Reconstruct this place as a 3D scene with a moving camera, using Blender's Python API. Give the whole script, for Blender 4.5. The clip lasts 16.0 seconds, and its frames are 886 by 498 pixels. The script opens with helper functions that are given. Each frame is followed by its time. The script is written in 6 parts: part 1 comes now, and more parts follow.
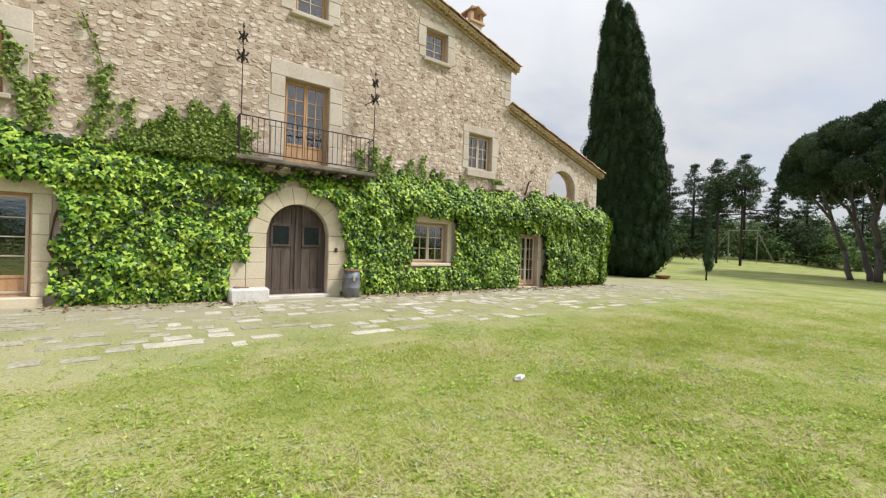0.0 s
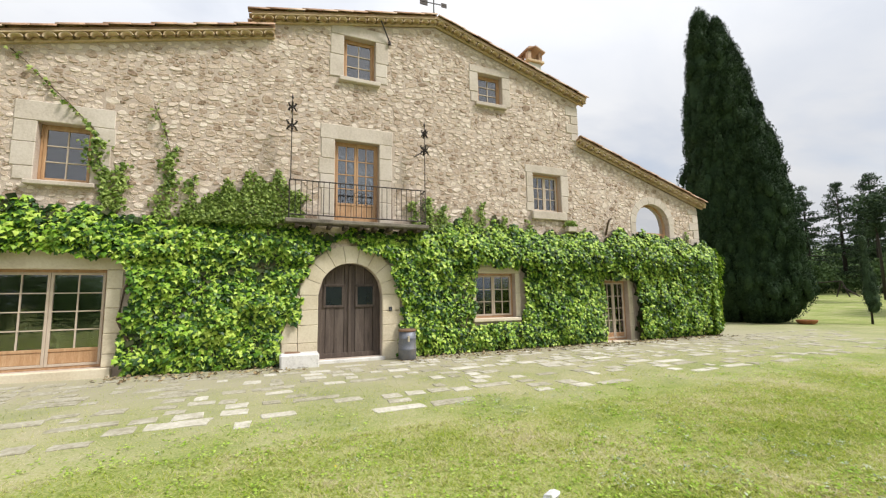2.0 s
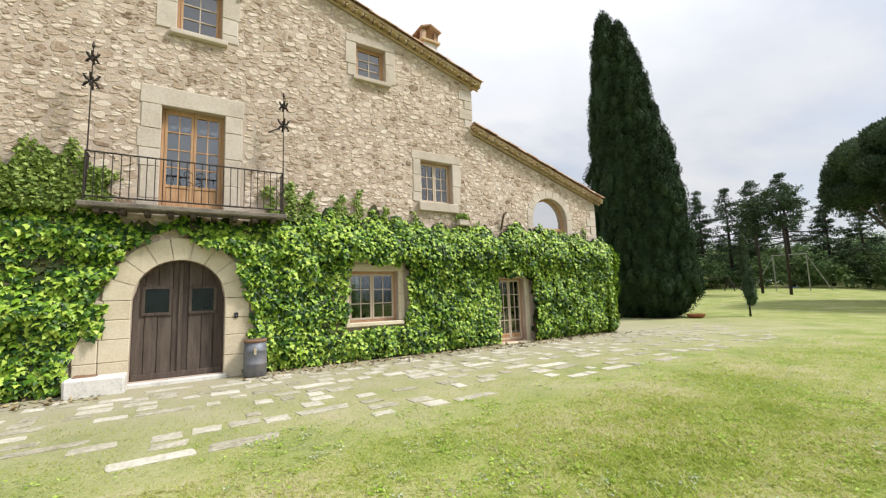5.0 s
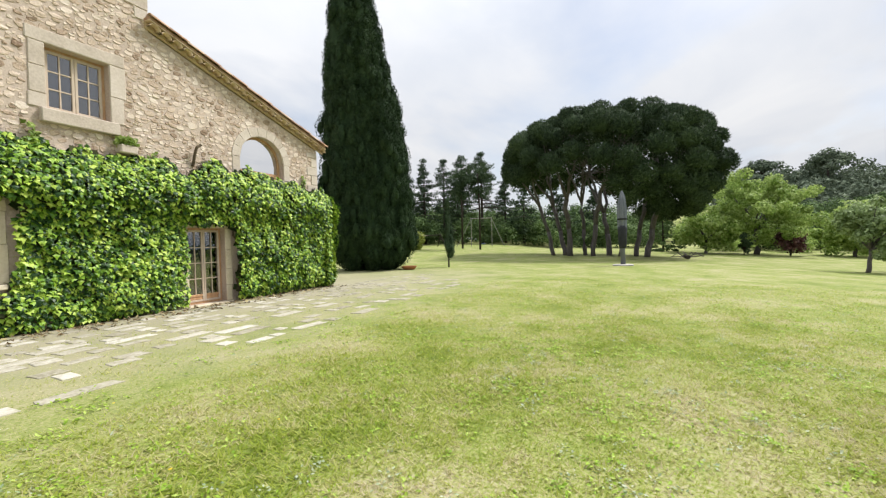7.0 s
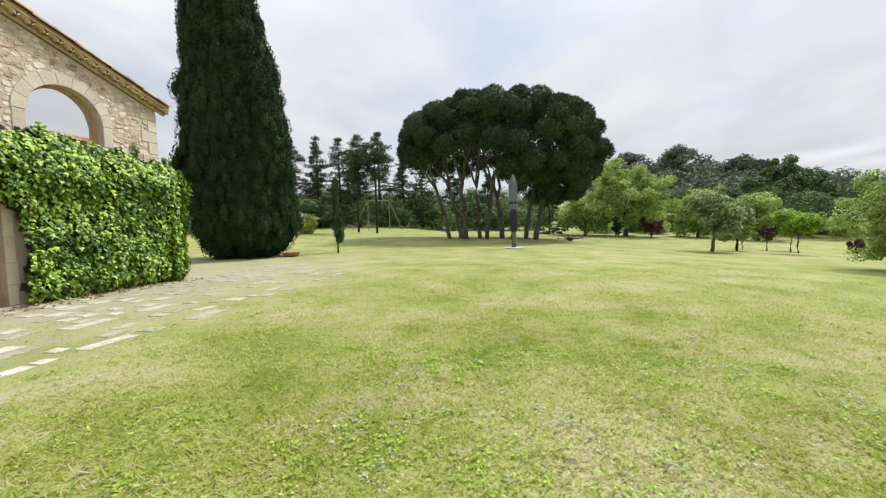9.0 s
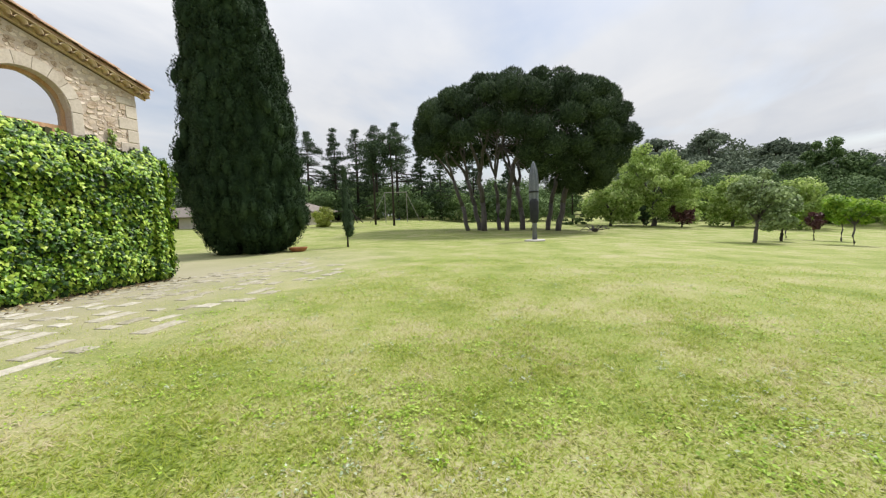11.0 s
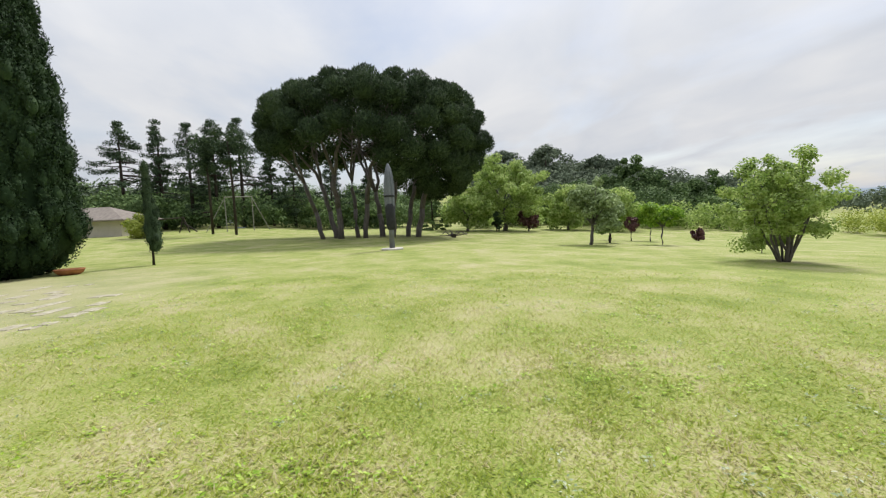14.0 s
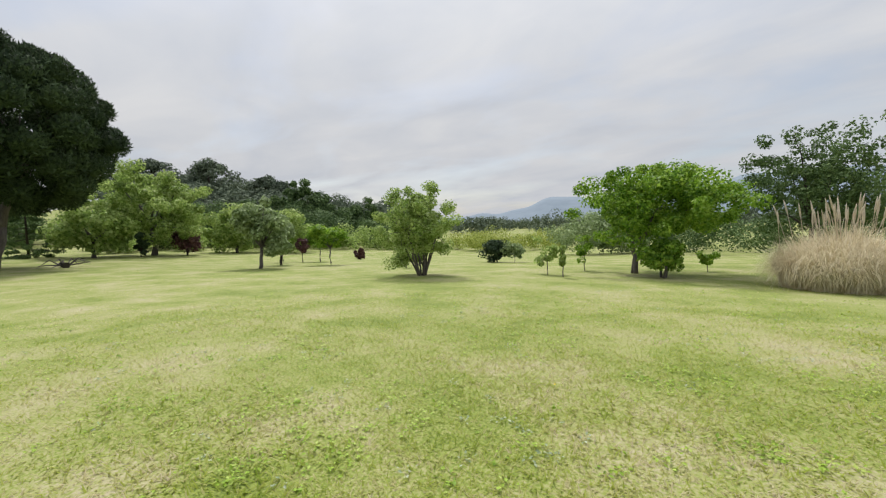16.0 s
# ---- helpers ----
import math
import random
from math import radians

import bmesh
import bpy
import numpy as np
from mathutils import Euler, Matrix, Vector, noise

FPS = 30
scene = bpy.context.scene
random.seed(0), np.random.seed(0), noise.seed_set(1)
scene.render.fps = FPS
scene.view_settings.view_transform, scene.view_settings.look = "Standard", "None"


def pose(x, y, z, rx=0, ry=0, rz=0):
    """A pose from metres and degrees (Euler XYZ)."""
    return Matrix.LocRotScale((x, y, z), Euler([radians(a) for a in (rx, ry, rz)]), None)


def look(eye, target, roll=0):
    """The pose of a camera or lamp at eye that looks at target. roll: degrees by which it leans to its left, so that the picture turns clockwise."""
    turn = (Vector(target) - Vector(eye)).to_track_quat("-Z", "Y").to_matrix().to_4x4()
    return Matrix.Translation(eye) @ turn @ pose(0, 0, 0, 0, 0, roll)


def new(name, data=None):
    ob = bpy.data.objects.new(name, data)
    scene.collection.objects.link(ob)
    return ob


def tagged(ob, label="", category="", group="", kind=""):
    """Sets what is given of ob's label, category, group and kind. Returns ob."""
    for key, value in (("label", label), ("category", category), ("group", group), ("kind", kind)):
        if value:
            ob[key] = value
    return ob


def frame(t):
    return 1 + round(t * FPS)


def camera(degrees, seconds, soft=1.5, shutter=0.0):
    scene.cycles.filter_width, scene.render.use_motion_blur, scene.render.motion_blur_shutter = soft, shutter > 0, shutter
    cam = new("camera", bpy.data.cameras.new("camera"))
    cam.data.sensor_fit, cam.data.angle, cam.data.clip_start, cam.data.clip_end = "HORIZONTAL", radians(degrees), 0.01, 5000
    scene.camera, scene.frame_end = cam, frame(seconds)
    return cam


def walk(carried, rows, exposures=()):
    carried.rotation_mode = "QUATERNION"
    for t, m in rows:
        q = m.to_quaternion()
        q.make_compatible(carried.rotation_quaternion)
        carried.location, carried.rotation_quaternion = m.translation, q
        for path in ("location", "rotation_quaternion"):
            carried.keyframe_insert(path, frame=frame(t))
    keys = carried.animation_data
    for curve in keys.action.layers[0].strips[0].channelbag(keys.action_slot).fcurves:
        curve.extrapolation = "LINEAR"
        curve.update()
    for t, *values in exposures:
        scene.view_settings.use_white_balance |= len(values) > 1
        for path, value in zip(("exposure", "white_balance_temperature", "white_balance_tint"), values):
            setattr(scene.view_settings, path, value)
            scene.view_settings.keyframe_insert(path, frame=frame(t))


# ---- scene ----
cam = camera(94.0, 16.0, soft=1.25)

PATH = [
    (0, (-3.355, -11.033, 1.463), (-2.173, -9.42, 1.452), 1.9),
    (0.5, (-2.997, -10.861, 1.494), (-2.178, -9.041, 1.624), 0.1),
    (1, (-2.666, -10.729, 1.564), (-1.983, -8.862, 1.789), 0.2),
    (1.5, (-2.292, -10.649, 1.572), (-1.567, -8.8, 1.803), -0.1),
    (2, (-1.942, -10.638, 1.564), (-1.168, -8.808, 1.793), -0.9),
    (2.5, (-1.568, -10.554, 1.572), (-0.745, -8.748, 1.816), -1.4),
    (3, (-1.175, -10.526, 1.574), (-0.31, -8.742, 1.838), -1.7),
    (5.5, (0.364, -9.975, 1.528), (1.583, -8.4, 1.71), -2.1),
    (6, (0.706, -9.985, 1.54), (2.184, -8.641, 1.64), -1.8),
    (6.5, (1.078, -9.958, 1.474), (2.763, -8.881, 1.502), -1.7),
    (7, (1.464, -9.98, 1.449), (3.296, -9.176, 1.417), -1.6),
    (7.5, (1.813, -10.001, 1.446), (3.731, -9.44, 1.372), -1.3),
    (8, (2.16, -10.003, 1.458), (4.123, -9.631, 1.358), -1.2),
    (10.5, (3.896, -10.071, 1.437), (5.852, -9.69, 1.269), -2.4),
    (11, (4.266, -10.079, 1.441), (6.208, -9.629, 1.277), -2.3),
    (11.5, (4.625, -10.035, 1.439), (6.559, -9.55, 1.277), -2.0),
    (12, (4.997, -10.062, 1.422), (6.933, -9.588, 1.258), -1.9),
    (12.5, (5.386, -10.123, 1.401), (7.338, -9.721, 1.23), -1.8),
    (13, (5.776, -10.185, 1.411), (7.752, -9.923, 1.24), -1.9),
    (13.5, (6.123, -10.306, 1.412), (8.116, -10.245, 1.246), -2.2),
    (14, (6.447, -10.413, 1.419), (8.431, -10.607, 1.257), -2.7),
    (14.5, (6.727, -10.571, 1.411), (8.657, -11.069, 1.249), -2.9),
    (15, (6.94, -10.742, 1.408), (8.753, -11.571, 1.246), -2.9),
    (15.5, (7.125, -10.891, 1.423), (8.736, -12.066, 1.267), -2.5),
    (16, (7.271, -11.059, 1.414), (8.586, -12.561, 1.29), -2.0),
]
walk(cam, [(t, look(e, g, r)) for t, e, g, r in PATH],
     exposures=((0, 0.40), (2, 0.47), (4.5, 0.50), (7, 0.58), (9, 0.52), (12.5, 0.48), (14.5, 0.38), (16, 0.23)))

# ---- world, sun, exposure ----
SUN_EL, SUN_AZ = radians(52), math.atan2(-0.62, 0.78)
world = bpy.data.worlds.new("overcast_sky")
scene.world = world
world.use_nodes = True
wn, wl = world.node_tree.nodes, world.node_tree.links
wn.clear()


def wnode(kind, **kw):
    n = wn.new(kind)
    for k, v in kw.items():
        setattr(n, k, v)
    return n


w_out, w_bg = wnode("ShaderNodeOutputWorld"), wnode("ShaderNodeBackground")
w_sky = wnode("ShaderNodeTexSky", sky_type="NISHITA", sun_disc=False, sun_elevation=SUN_EL,
              sun_rotation=math.pi / 2 - SUN_AZ, altitude=200, air_density=1.0, dust_density=2.0)
w_tc, w_sep = wnode("ShaderNodeTexCoord"), wnode("ShaderNodeSeparateXYZ")
wl.new(w_tc.outputs["Generated"], w_sep.inputs[0])
# clouds lie on a flat layer: divide the direction by its height
w_h = wnode("ShaderNodeMath", operation="MAXIMUM")
wl.new(w_sep.outputs["Z"], w_h.inputs[0]); w_h.inputs[1].default_value = 0.0
w_h2 = wnode("ShaderNodeMath", operation="ADD")
wl.new(w_h.outputs[0], w_h2.inputs[0]); w_h2.inputs[1].default_value = 0.16
w_div = wnode("ShaderNodeVectorMath", operation="DIVIDE")
w_cmb = wnode("ShaderNodeCombineXYZ")
for i in range(3):
    wl.new(w_h2.outputs[0], w_cmb.inputs[i])
wl.new(w_tc.outputs["Generated"], w_div.inputs[0]); wl.new(w_cmb.outputs[0], w_div.inputs[1])
w_map = wnode("ShaderNodeMapping")
w_map.inputs["Rotation"].default_value = (0, 0, 0.5)
w_map.inputs["Scale"].default_value = (0.8, 1.15, 1.0)
wl.new(w_div.outputs[0], w_map.inputs[0])
w_n1 = wnode("ShaderNodeTexNoise")
w_n1.inputs["Scale"].default_value, w_n1.inputs["Detail"].default_value = 1.1, 7
w_n1.inputs["Roughness"].default_value, w_n1.inputs["Distortion"].default_value = 0.52, 0.35
wl.new(w_map.outputs[0], w_n1.inputs["Vector"])
w_cov = wnode("ShaderNodeMapRange")
w_cov.inputs[1].default_value, w_cov.inputs[2].default_value = 0.30, 0.56
w_cov.inputs[3].default_value, w_cov.inputs[4].default_value = 0.48, 1.0
wl.new(w_n1.outputs["Fac"], w_cov.inputs[0])
w_n2 = wnode("ShaderNodeTexNoise")
w_n2.inputs["Scale"].default_value, w_n2.inputs["Detail"].default_value, w_n2.inputs["Distortion"].default_value = 1.7, 6, 0.35
wl.new(w_map.outputs[0], w_n2.inputs["Vector"])
w_grey = wnode("ShaderNodeValToRGB")
w_grey.color_ramp.elements[0].position, w_grey.color_ramp.elements[0].color = 0.30, (5.1, 5.35, 5.85, 1)
w_grey.color_ramp.elements[1].position, w_grey.color_ramp.elements[1].color = 0.70, (6.3, 6.35, 6.5, 1)
wl.new(w_n2.outputs["Fac"], w_grey.inputs[0])
# an overcast sky grows brighter towards the zenith
w_sq = wnode("ShaderNodeMath", operation="POWER")
wl.new(w_h.outputs[0], w_sq.inputs[0]); w_sq.inputs[1].default_value = 2.0
w_zen = wnode("ShaderNodeMath", operation="MULTIPLY_ADD")
wl.new(w_sq.outputs[0], w_zen.inputs[0]); w_zen.inputs[1].default_value, w_zen.inputs[2].default_value = 1.25, 0.86
w_cl = wnode("ShaderNodeVectorMath", operation="SCALE")
wl.new(w_grey.outputs[0], w_cl.inputs[0]); wl.new(w_zen.outputs[0], w_cl.inputs["Scale"])
w_mix = wnode("ShaderNodeMix", data_type="RGBA")
wl.new(w_cov.outputs[0], w_mix.inputs[0]); wl.new(w_sky.outputs[0], w_mix.inputs[6]); wl.new(w_cl.outputs[0], w_mix.inputs[7])
wl.new(w_mix.outputs[2], w_bg.inputs["Color"])
w_bg.inputs["Strength"].default_value = 0.10
wl.new(w_bg.outputs[0], w_out.inputs[0])

sun_data = bpy.data.lights.new("sun", "SUN")
sun_data.energy, sun_data.angle, sun_data.color = 3.1, radians(11), (1.0, 0.965, 0.92)
sun_lamp = new("sun", sun_data)
sun_dir = Vector((math.cos(SUN_AZ) * math.cos(SUN_EL), math.sin(SUN_AZ) * math.cos(SUN_EL), math.sin(SUN_EL)))
sun_lamp.matrix_world = look(sun_dir * 60, (0, 0, 0))


# ---- materials ----
def material(name, colours, scale=4.0, fine=40.0, rough=0.8, bump=0.3, metal=0.0, island=0.0, obrand=0.0, stretch=(1, 1, 1),
             translucent=0.0, spec=0.3, distance=0.02, positions=None, grain=0.45, detail=5, rug=0.5):
    """A procedural surface: colour from coarse and fine noise, relief from the fine one; island and obrand vary it piece by piece."""
    m = bpy.data.materials.new(name)
    m.use_nodes = True
    nt = m.node_tree
    N, L = nt.nodes, nt.links
    N.clear()
    out, bsdf = N.new("ShaderNodeOutputMaterial"), N.new("ShaderNodeBsdfPrincipled")
    geo = N.new("ShaderNodeNewGeometry")
    mp = N.new("ShaderNodeMapping")
    mp.inputs["Scale"].default_value = stretch
    L.new(geo.outputs["Position"], mp.inputs[0])
    big, small = N.new("ShaderNodeTexNoise"), N.new("ShaderNodeTexNoise")
    for n, s, d in ((big, scale, detail), (small, fine, 3)):
        n.inputs["Scale"].default_value, n.inputs["Detail"].default_value = s, d
        L.new(mp.outputs[0], n.inputs["Vector"])
    big.inputs["Roughness"].default_value = rug
    add = N.new("ShaderNodeMath"); add.operation = "MULTIPLY_ADD"
    L.new(small.outputs["Fac"], add.inputs[0]); add.inputs[1].default_value = grain
    add2 = N.new("ShaderNodeMath"); add2.operation = "MULTIPLY"
    L.new(big.outputs["Fac"], add2.inputs[0]); add2.inputs[1].default_value = 0.6
    L.new(add2.outputs[0], add.inputs[2])
    fac = add.outputs[0]
    for amount, src in ((island, geo.outputs["Random Per Island"]), (obrand, None)):
        if amount:
            if src is None:
                src = N.new("ShaderNodeObjectInfo").outputs["Random"]
            c = N.new("ShaderNodeMath"); c.operation = "SUBTRACT"
            L.new(src, c.inputs[0]); c.inputs[1].default_value = 0.5
            k = N.new("ShaderNodeMath"); k.operation = "MULTIPLY_ADD"
            L.new(c.outputs[0], k.inputs[0]); k.inputs[1].default_value = amount
            L.new(fac, k.inputs[2])
            fac = k.outputs[0]
    ramp = N.new("ShaderNodeValToRGB")
    els = ramp.color_ramp.elements
    while len(els) < len(colours):
        els.new(0.5)
    for i, c in enumerate(colours):
        els[i].position = positions[i] if positions else 0.3 + 0.45 * i / max(1, len(colours) - 1)
        els[i].color = (*c, 1)
    L.new(fac, ramp.inputs[0])
    L.new(ramp.outputs[0], bsdf.inputs["Base Color"])
    bsdf.inputs["Roughness"].default_value, bsdf.inputs["Metallic"].default_value = rough, metal
    bsdf.inputs["Specular IOR Level"].default_value = spec
    if bump:
        b = N.new("ShaderNodeBump")
        b.inputs["Strength"].default_value, b.inputs["Distance"].default_value = bump, distance
        L.new(add.outputs[0], b.inputs["Height"]); L.new(b.outputs[0], bsdf.inputs["Normal"])
    shader = bsdf.outputs[0]
    if translucent:
        tr, mx = N.new("ShaderNodeBsdfTranslucent"), N.new("ShaderNodeMixShader")
        L.new(ramp.outputs[0], tr.inputs["Color"])
        mx.inputs[0].default_value = translucent
        L.new(bsdf.outputs[0], mx.inputs[1]); L.new(tr.outputs[0], mx.inputs[2])
        shader = mx.outputs[0]
    L.new(shader, out.inputs[0])
    return m


def glass_material():
    m = bpy.data.materials.new("window_glass")
    m.use_nodes = True
    N, L = m.node_tree.nodes, m.node_tree.links
    N.clear()
    out, mix = N.new("ShaderNodeOutputMaterial"), N.new("ShaderNodeMixShader")
    tr, gl, fr = N.new("ShaderNodeBsdfTransparent"), N.new("ShaderNodeBsdfGlossy"), N.new("ShaderNodeFresnel")
    tr.inputs["Color"].default_value, gl.inputs["Roughness"].default_value = (0.62, 0.68, 0.7, 1), 0.02
    fr.inputs["IOR"].default_value = 2.9
    nz, bp = N.new("ShaderNodeTexNoise"), N.new("ShaderNodeBump")
    nz.inputs["Scale"].default_value, bp.inputs["Strength"].default_value, bp.inputs["Distance"].default_value = 3.0, 0.08, 0.02
    L.new(nz.outputs["Fac"], bp.inputs["Height"]); L.new(bp.outputs[0], gl.inputs["Normal"])
    L.new(fr.outputs[0], mix.inputs[0]); L.new(tr.outputs[0], mix.inputs[1]); L.new(gl.outputs[0], mix.inputs[2])
    L.new(mix.outputs[0], out.inputs[0])
    return m


M_LAWN = material("lawn_soil", [(0.098, 0.138, 0.024), (0.195, 0.242, 0.045), (0.290, 0.295, 0.115), (0.375, 0.335, 0.215)], 0.6, 45, 0.95, 0.6, distance=0.012, positions=(0.40, 0.505, 0.60, 0.70), grain=0.5, detail=10, rug=0.68)


def worn_strip(m):
    """Dry earth with thin grass along the house front, ragged at its edge."""
    N, L = m.node_tree.nodes, m.node_tree.links
    bsdf = next(n for n in N if n.type == "BSDF_PRINCIPLED")
    old = bsdf.inputs["Base Color"].links[0].from_socket
    geo, sep = N.new("ShaderNodeNewGeometry"), N.new("ShaderNodeSeparateXYZ")
    L.new(geo.outputs["Position"], sep.inputs[0])
    nz = N.new("ShaderNodeTexNoise")
    nz.inputs["Scale"].default_value, nz.inputs["Detail"].default_value = 1.3, 6
    L.new(geo.outputs["Position"], nz.inputs["Vector"])
    a = N.new("ShaderNodeMath"); a.operation = "MULTIPLY_ADD"
    L.new(nz.outputs["Fac"], a.inputs[0]); a.inputs[1].default_value = 4.0
    L.new(sep.outputs["Y"], a.inputs[2])
    r = N.new("ShaderNodeMapRange")
    r.inputs[1].default_value, r.inputs[2].default_value, r.inputs[3].default_value, r.inputs[4].default_value = -4.2, 0.6, 0.0, 0.85
    L.new(a.outputs[0], r.inputs[0])
    fx = N.new("ShaderNodeMapRange")
    fx.inputs[1].default_value, fx.inputs[2].default_value, fx.inputs[3].default_value, fx.inputs[4].default_value = 14.0, 24.0, 1.0, 0.0
    L.new(sep.outputs["X"], fx.inputs[0])
    mu = N.new("ShaderNodeMath"); mu.operation = "MULTIPLY"
    L.new(r.outputs[0], mu.inputs[0]); L.new(fx.outputs[0], mu.inputs[1])
    mix = N.new("ShaderNodeMix"); mix.data_type = "RGBA"
    L.new(mu.outputs[0], mix.inputs[0]); L.new(old, mix.inputs[6]); mix.inputs[7].default_value = (0.35, 0.315, 0.23, 1)
    L.new(mix.outputs[2], bsdf.inputs["Base Color"])


worn_strip(M_LAWN)
M_BLADE = material("grass_blade", [(0.235, 0.32, 0.030), (0.37, 0.43, 0.060), (0.50, 0.485, 0.19), (0.60, 0.53, 0.35)], 0.6, 6, 0.7, 0, island=0.22,
                   translucent=0.5, positions=(0.36, 0.48, 0.575, 0.68), detail=8, rug=0.64)
M_DANDELION = material("dandelion_petal", [(0.70, 0.48, 0.02), (0.80, 0.60, 0.04)], 20, 80, 0.7, 0)
M_CLOVER = material("clover_leaf", [(0.19, 0.32, 0.025), (0.32, 0.48, 0.045), (0.47, 0.57, 0.14)], 2, 20, 0.6, 0, island=0.45, translucent=0.3)
M_SILVERLEAF = material("silvery_weed_leaf", [(0.22, 0.29, 0.15), (0.34, 0.40, 0.25), (0.47, 0.51, 0.37)], 3, 20, 0.7, 0, island=0.45, translucent=0.2)
M_PAVE = material("paving_stone", [(0.24, 0.22, 0.15), (0.41, 0.38, 0.30), (0.58, 0.55, 0.48)], 4.5, 22, 0.9, 0.5, obrand=0.3, detail=8, rug=0.65)
M_MORTAR = material("lime_mortar", [(0.36, 0.285, 0.225), (0.49, 0.40, 0.33), (0.58, 0.49, 0.415)], 1.1, 26, 0.95, 0.9)
STONE_TONES = [(0.20, 0.135, 0.09), (0.40, 0.30, 0.22), (0.55, 0.44, 0.345), (0.635, 0.525, 0.43), (0.71, 0.62, 0.53)]
STONE_STEPS = (0.18, 0.32, 0.48, 0.62, 0.82)
M_RUBBLE = material("rubble_stone", STONE_TONES, 2.2, 30, 0.92, 0.9, island=0.5, positions=STONE_STEPS)
M_RUBBLE_OB = material("rubble_stone_single", STONE_TONES, 2.2, 30, 0.92, 0.9, obrand=0.5, positions=STONE_STEPS)
M_ASHLAR = material("dressed_stone", [(0.40, 0.335, 0.27), (0.54, 0.47, 0.395), (0.63, 0.56, 0.49)], 1.6, 26, 0.9, 0.35, obrand=0.14)
M_SAND = material("yellow_sandstone", [(0.50, 0.42, 0.29), (0.62, 0.54, 0.40), (0.70, 0.63, 0.49)], 1.4, 26, 0.9, 0.35, obrand=0.12)
M_WHITESTONE = material("whitewashed_stone", [(0.42, 0.40, 0.37), (0.66, 0.64, 0.60), (0.74, 0.72, 0.69)], 4, 30, 0.9, 0.5)
M_TILE = material("clay_roof_tile", [(0.27, 0.16, 0.10), (0.44, 0.28, 0.18), (0.54, 0.42, 0.31)], 3, 30, 0.9, 0.4, obrand=0.4)
M_CORNICE = material("clay_cornice", [(0.36, 0.25, 0.14), (0.54, 0.405, 0.25), (0.64, 0.52, 0.37)], 3, 30, 0.9, 0.4)
M_OAK = material("grey_weathered_oak", [(0.045, 0.034, 0.028), (0.085, 0.064, 0.052), (0.14, 0.11, 0.09)], 6, 60, 0.75, 0.5, obrand=0.2, stretch=(3, 3, 0.35))
M_PINEWOOD = material("varnished_pine", [(0.34, 0.185, 0.09), (0.48, 0.285, 0.15), (0.58, 0.40, 0.25)], 5, 50, 0.5, 0.2, stretch=(3, 3, 0.5))
M_MUNTIN = material("pale_painted_wood", [(0.46, 0.36, 0.27), (0.60, 0.51, 0.41)], 6, 50, 0.55, 0.15)
M_GLASS = glass_material()
M_DARKPANEL = material("dark_glass_panel", [(0.006, 0.010, 0.010), (0.012, 0.018, 0.018)], 4, 30, 0.25, 0.02, spec=0.4)
M_ROOM = material("room_darkness", [(0.10, 0.09, 0.08), (0.16, 0.15, 0.13)], 2, 20, 0.9, 0.1)
M_CURTAIN = material("white_curtain", [(0.70, 0.70, 0.70), (0.80, 0.80, 0.79)], 3, 60, 0.9, 0.2, translucent=0.3)
M_IRON = material("wrought_iron", [(0.035, 0.030, 0.028), (0.075, 0.062, 0.055)], 8, 80, 0.6, 0.3, metal=0.5)
M_SLAB = material("mossy_balcony_stone", [(0.07, 0.06, 0.05), (0.16, 0.14, 0.11), (0.27, 0.24, 0.19)], 3, 30, 0.9, 0.5)
M_ZINC = material("old_zinc", [(0.10, 0.11, 0.13), (0.20, 0.21, 0.24), (0.30, 0.26, 0.22)], 4, 40, 0.55, 0.3, metal=0.4)
M_RUST = material("rusty_rim", [(0.14, 0.08, 0.05), (0.28, 0.17, 0.10)], 8, 50, 0.9, 0.5)
M_TERRA = material("terracotta", [(0.30, 0.11, 0.05), (0.46, 0.20, 0.10)], 6, 40, 0.85, 0.3)
M_SOIL = material("dry_soil", [(0.08, 0.05, 0.03), (0.18, 0.13, 0.09)], 8, 40, 0.95, 0.7)
M_VINE = material("vine_leaf", [(0.014, 0.055, 0.004), (0.070, 0.175, 0.010), (0.235, 0.41, 0.026), (0.50, 0.64, 0.10)], 0.9, 6, 0.46, 0, island=0.80,
                  translucent=0.16, spec=0.40, positions=(0.24, 0.44, 0.64, 0.90))
M_JASMINE = material("small_vine_leaf", [(0.09, 0.15, 0.022), (0.20, 0.29, 0.05), (0.36, 0.45, 0.12)], 1.5, 8, 0.55, 0, island=0.6, translucent=0.25)
M_VINE_SHADE = material("withered_vine", [(0.016, 0.030, 0.008), (0.035, 0.050, 0.014), (0.07, 0.065, 0.03)], 2, 20, 0.9, 0, island=0.5)
M_STEM = material("vine_stem", [(0.06, 0.045, 0.03), (0.15, 0.11, 0.07)], 6, 40, 0.9, 0.5)
M_CYPRESS = material("cypress_foliage", [(0.009, 0.022, 0.008), (0.022, 0.045, 0.017), (0.046, 0.080, 0.031)], 0.9, 6, 0.8, 0, island=0.22, spec=0.15)
M_PINE = material("stone_pine_needles", [(0.016, 0.030, 0.014), (0.042, 0.068, 0.032), (0.085, 0.125, 0.058)], 0.3, 4, 0.8, 0, island=0.28, translucent=0.1, spec=0.15)
M_BARK = material("grey_pine_bark", [(0.065, 0.056, 0.056), (0.13, 0.115, 0.114), (0.20, 0.18, 0.175)], 3, 20, 0.95, 0.8, stretch=(2, 2, 0.5), distance=0.05)
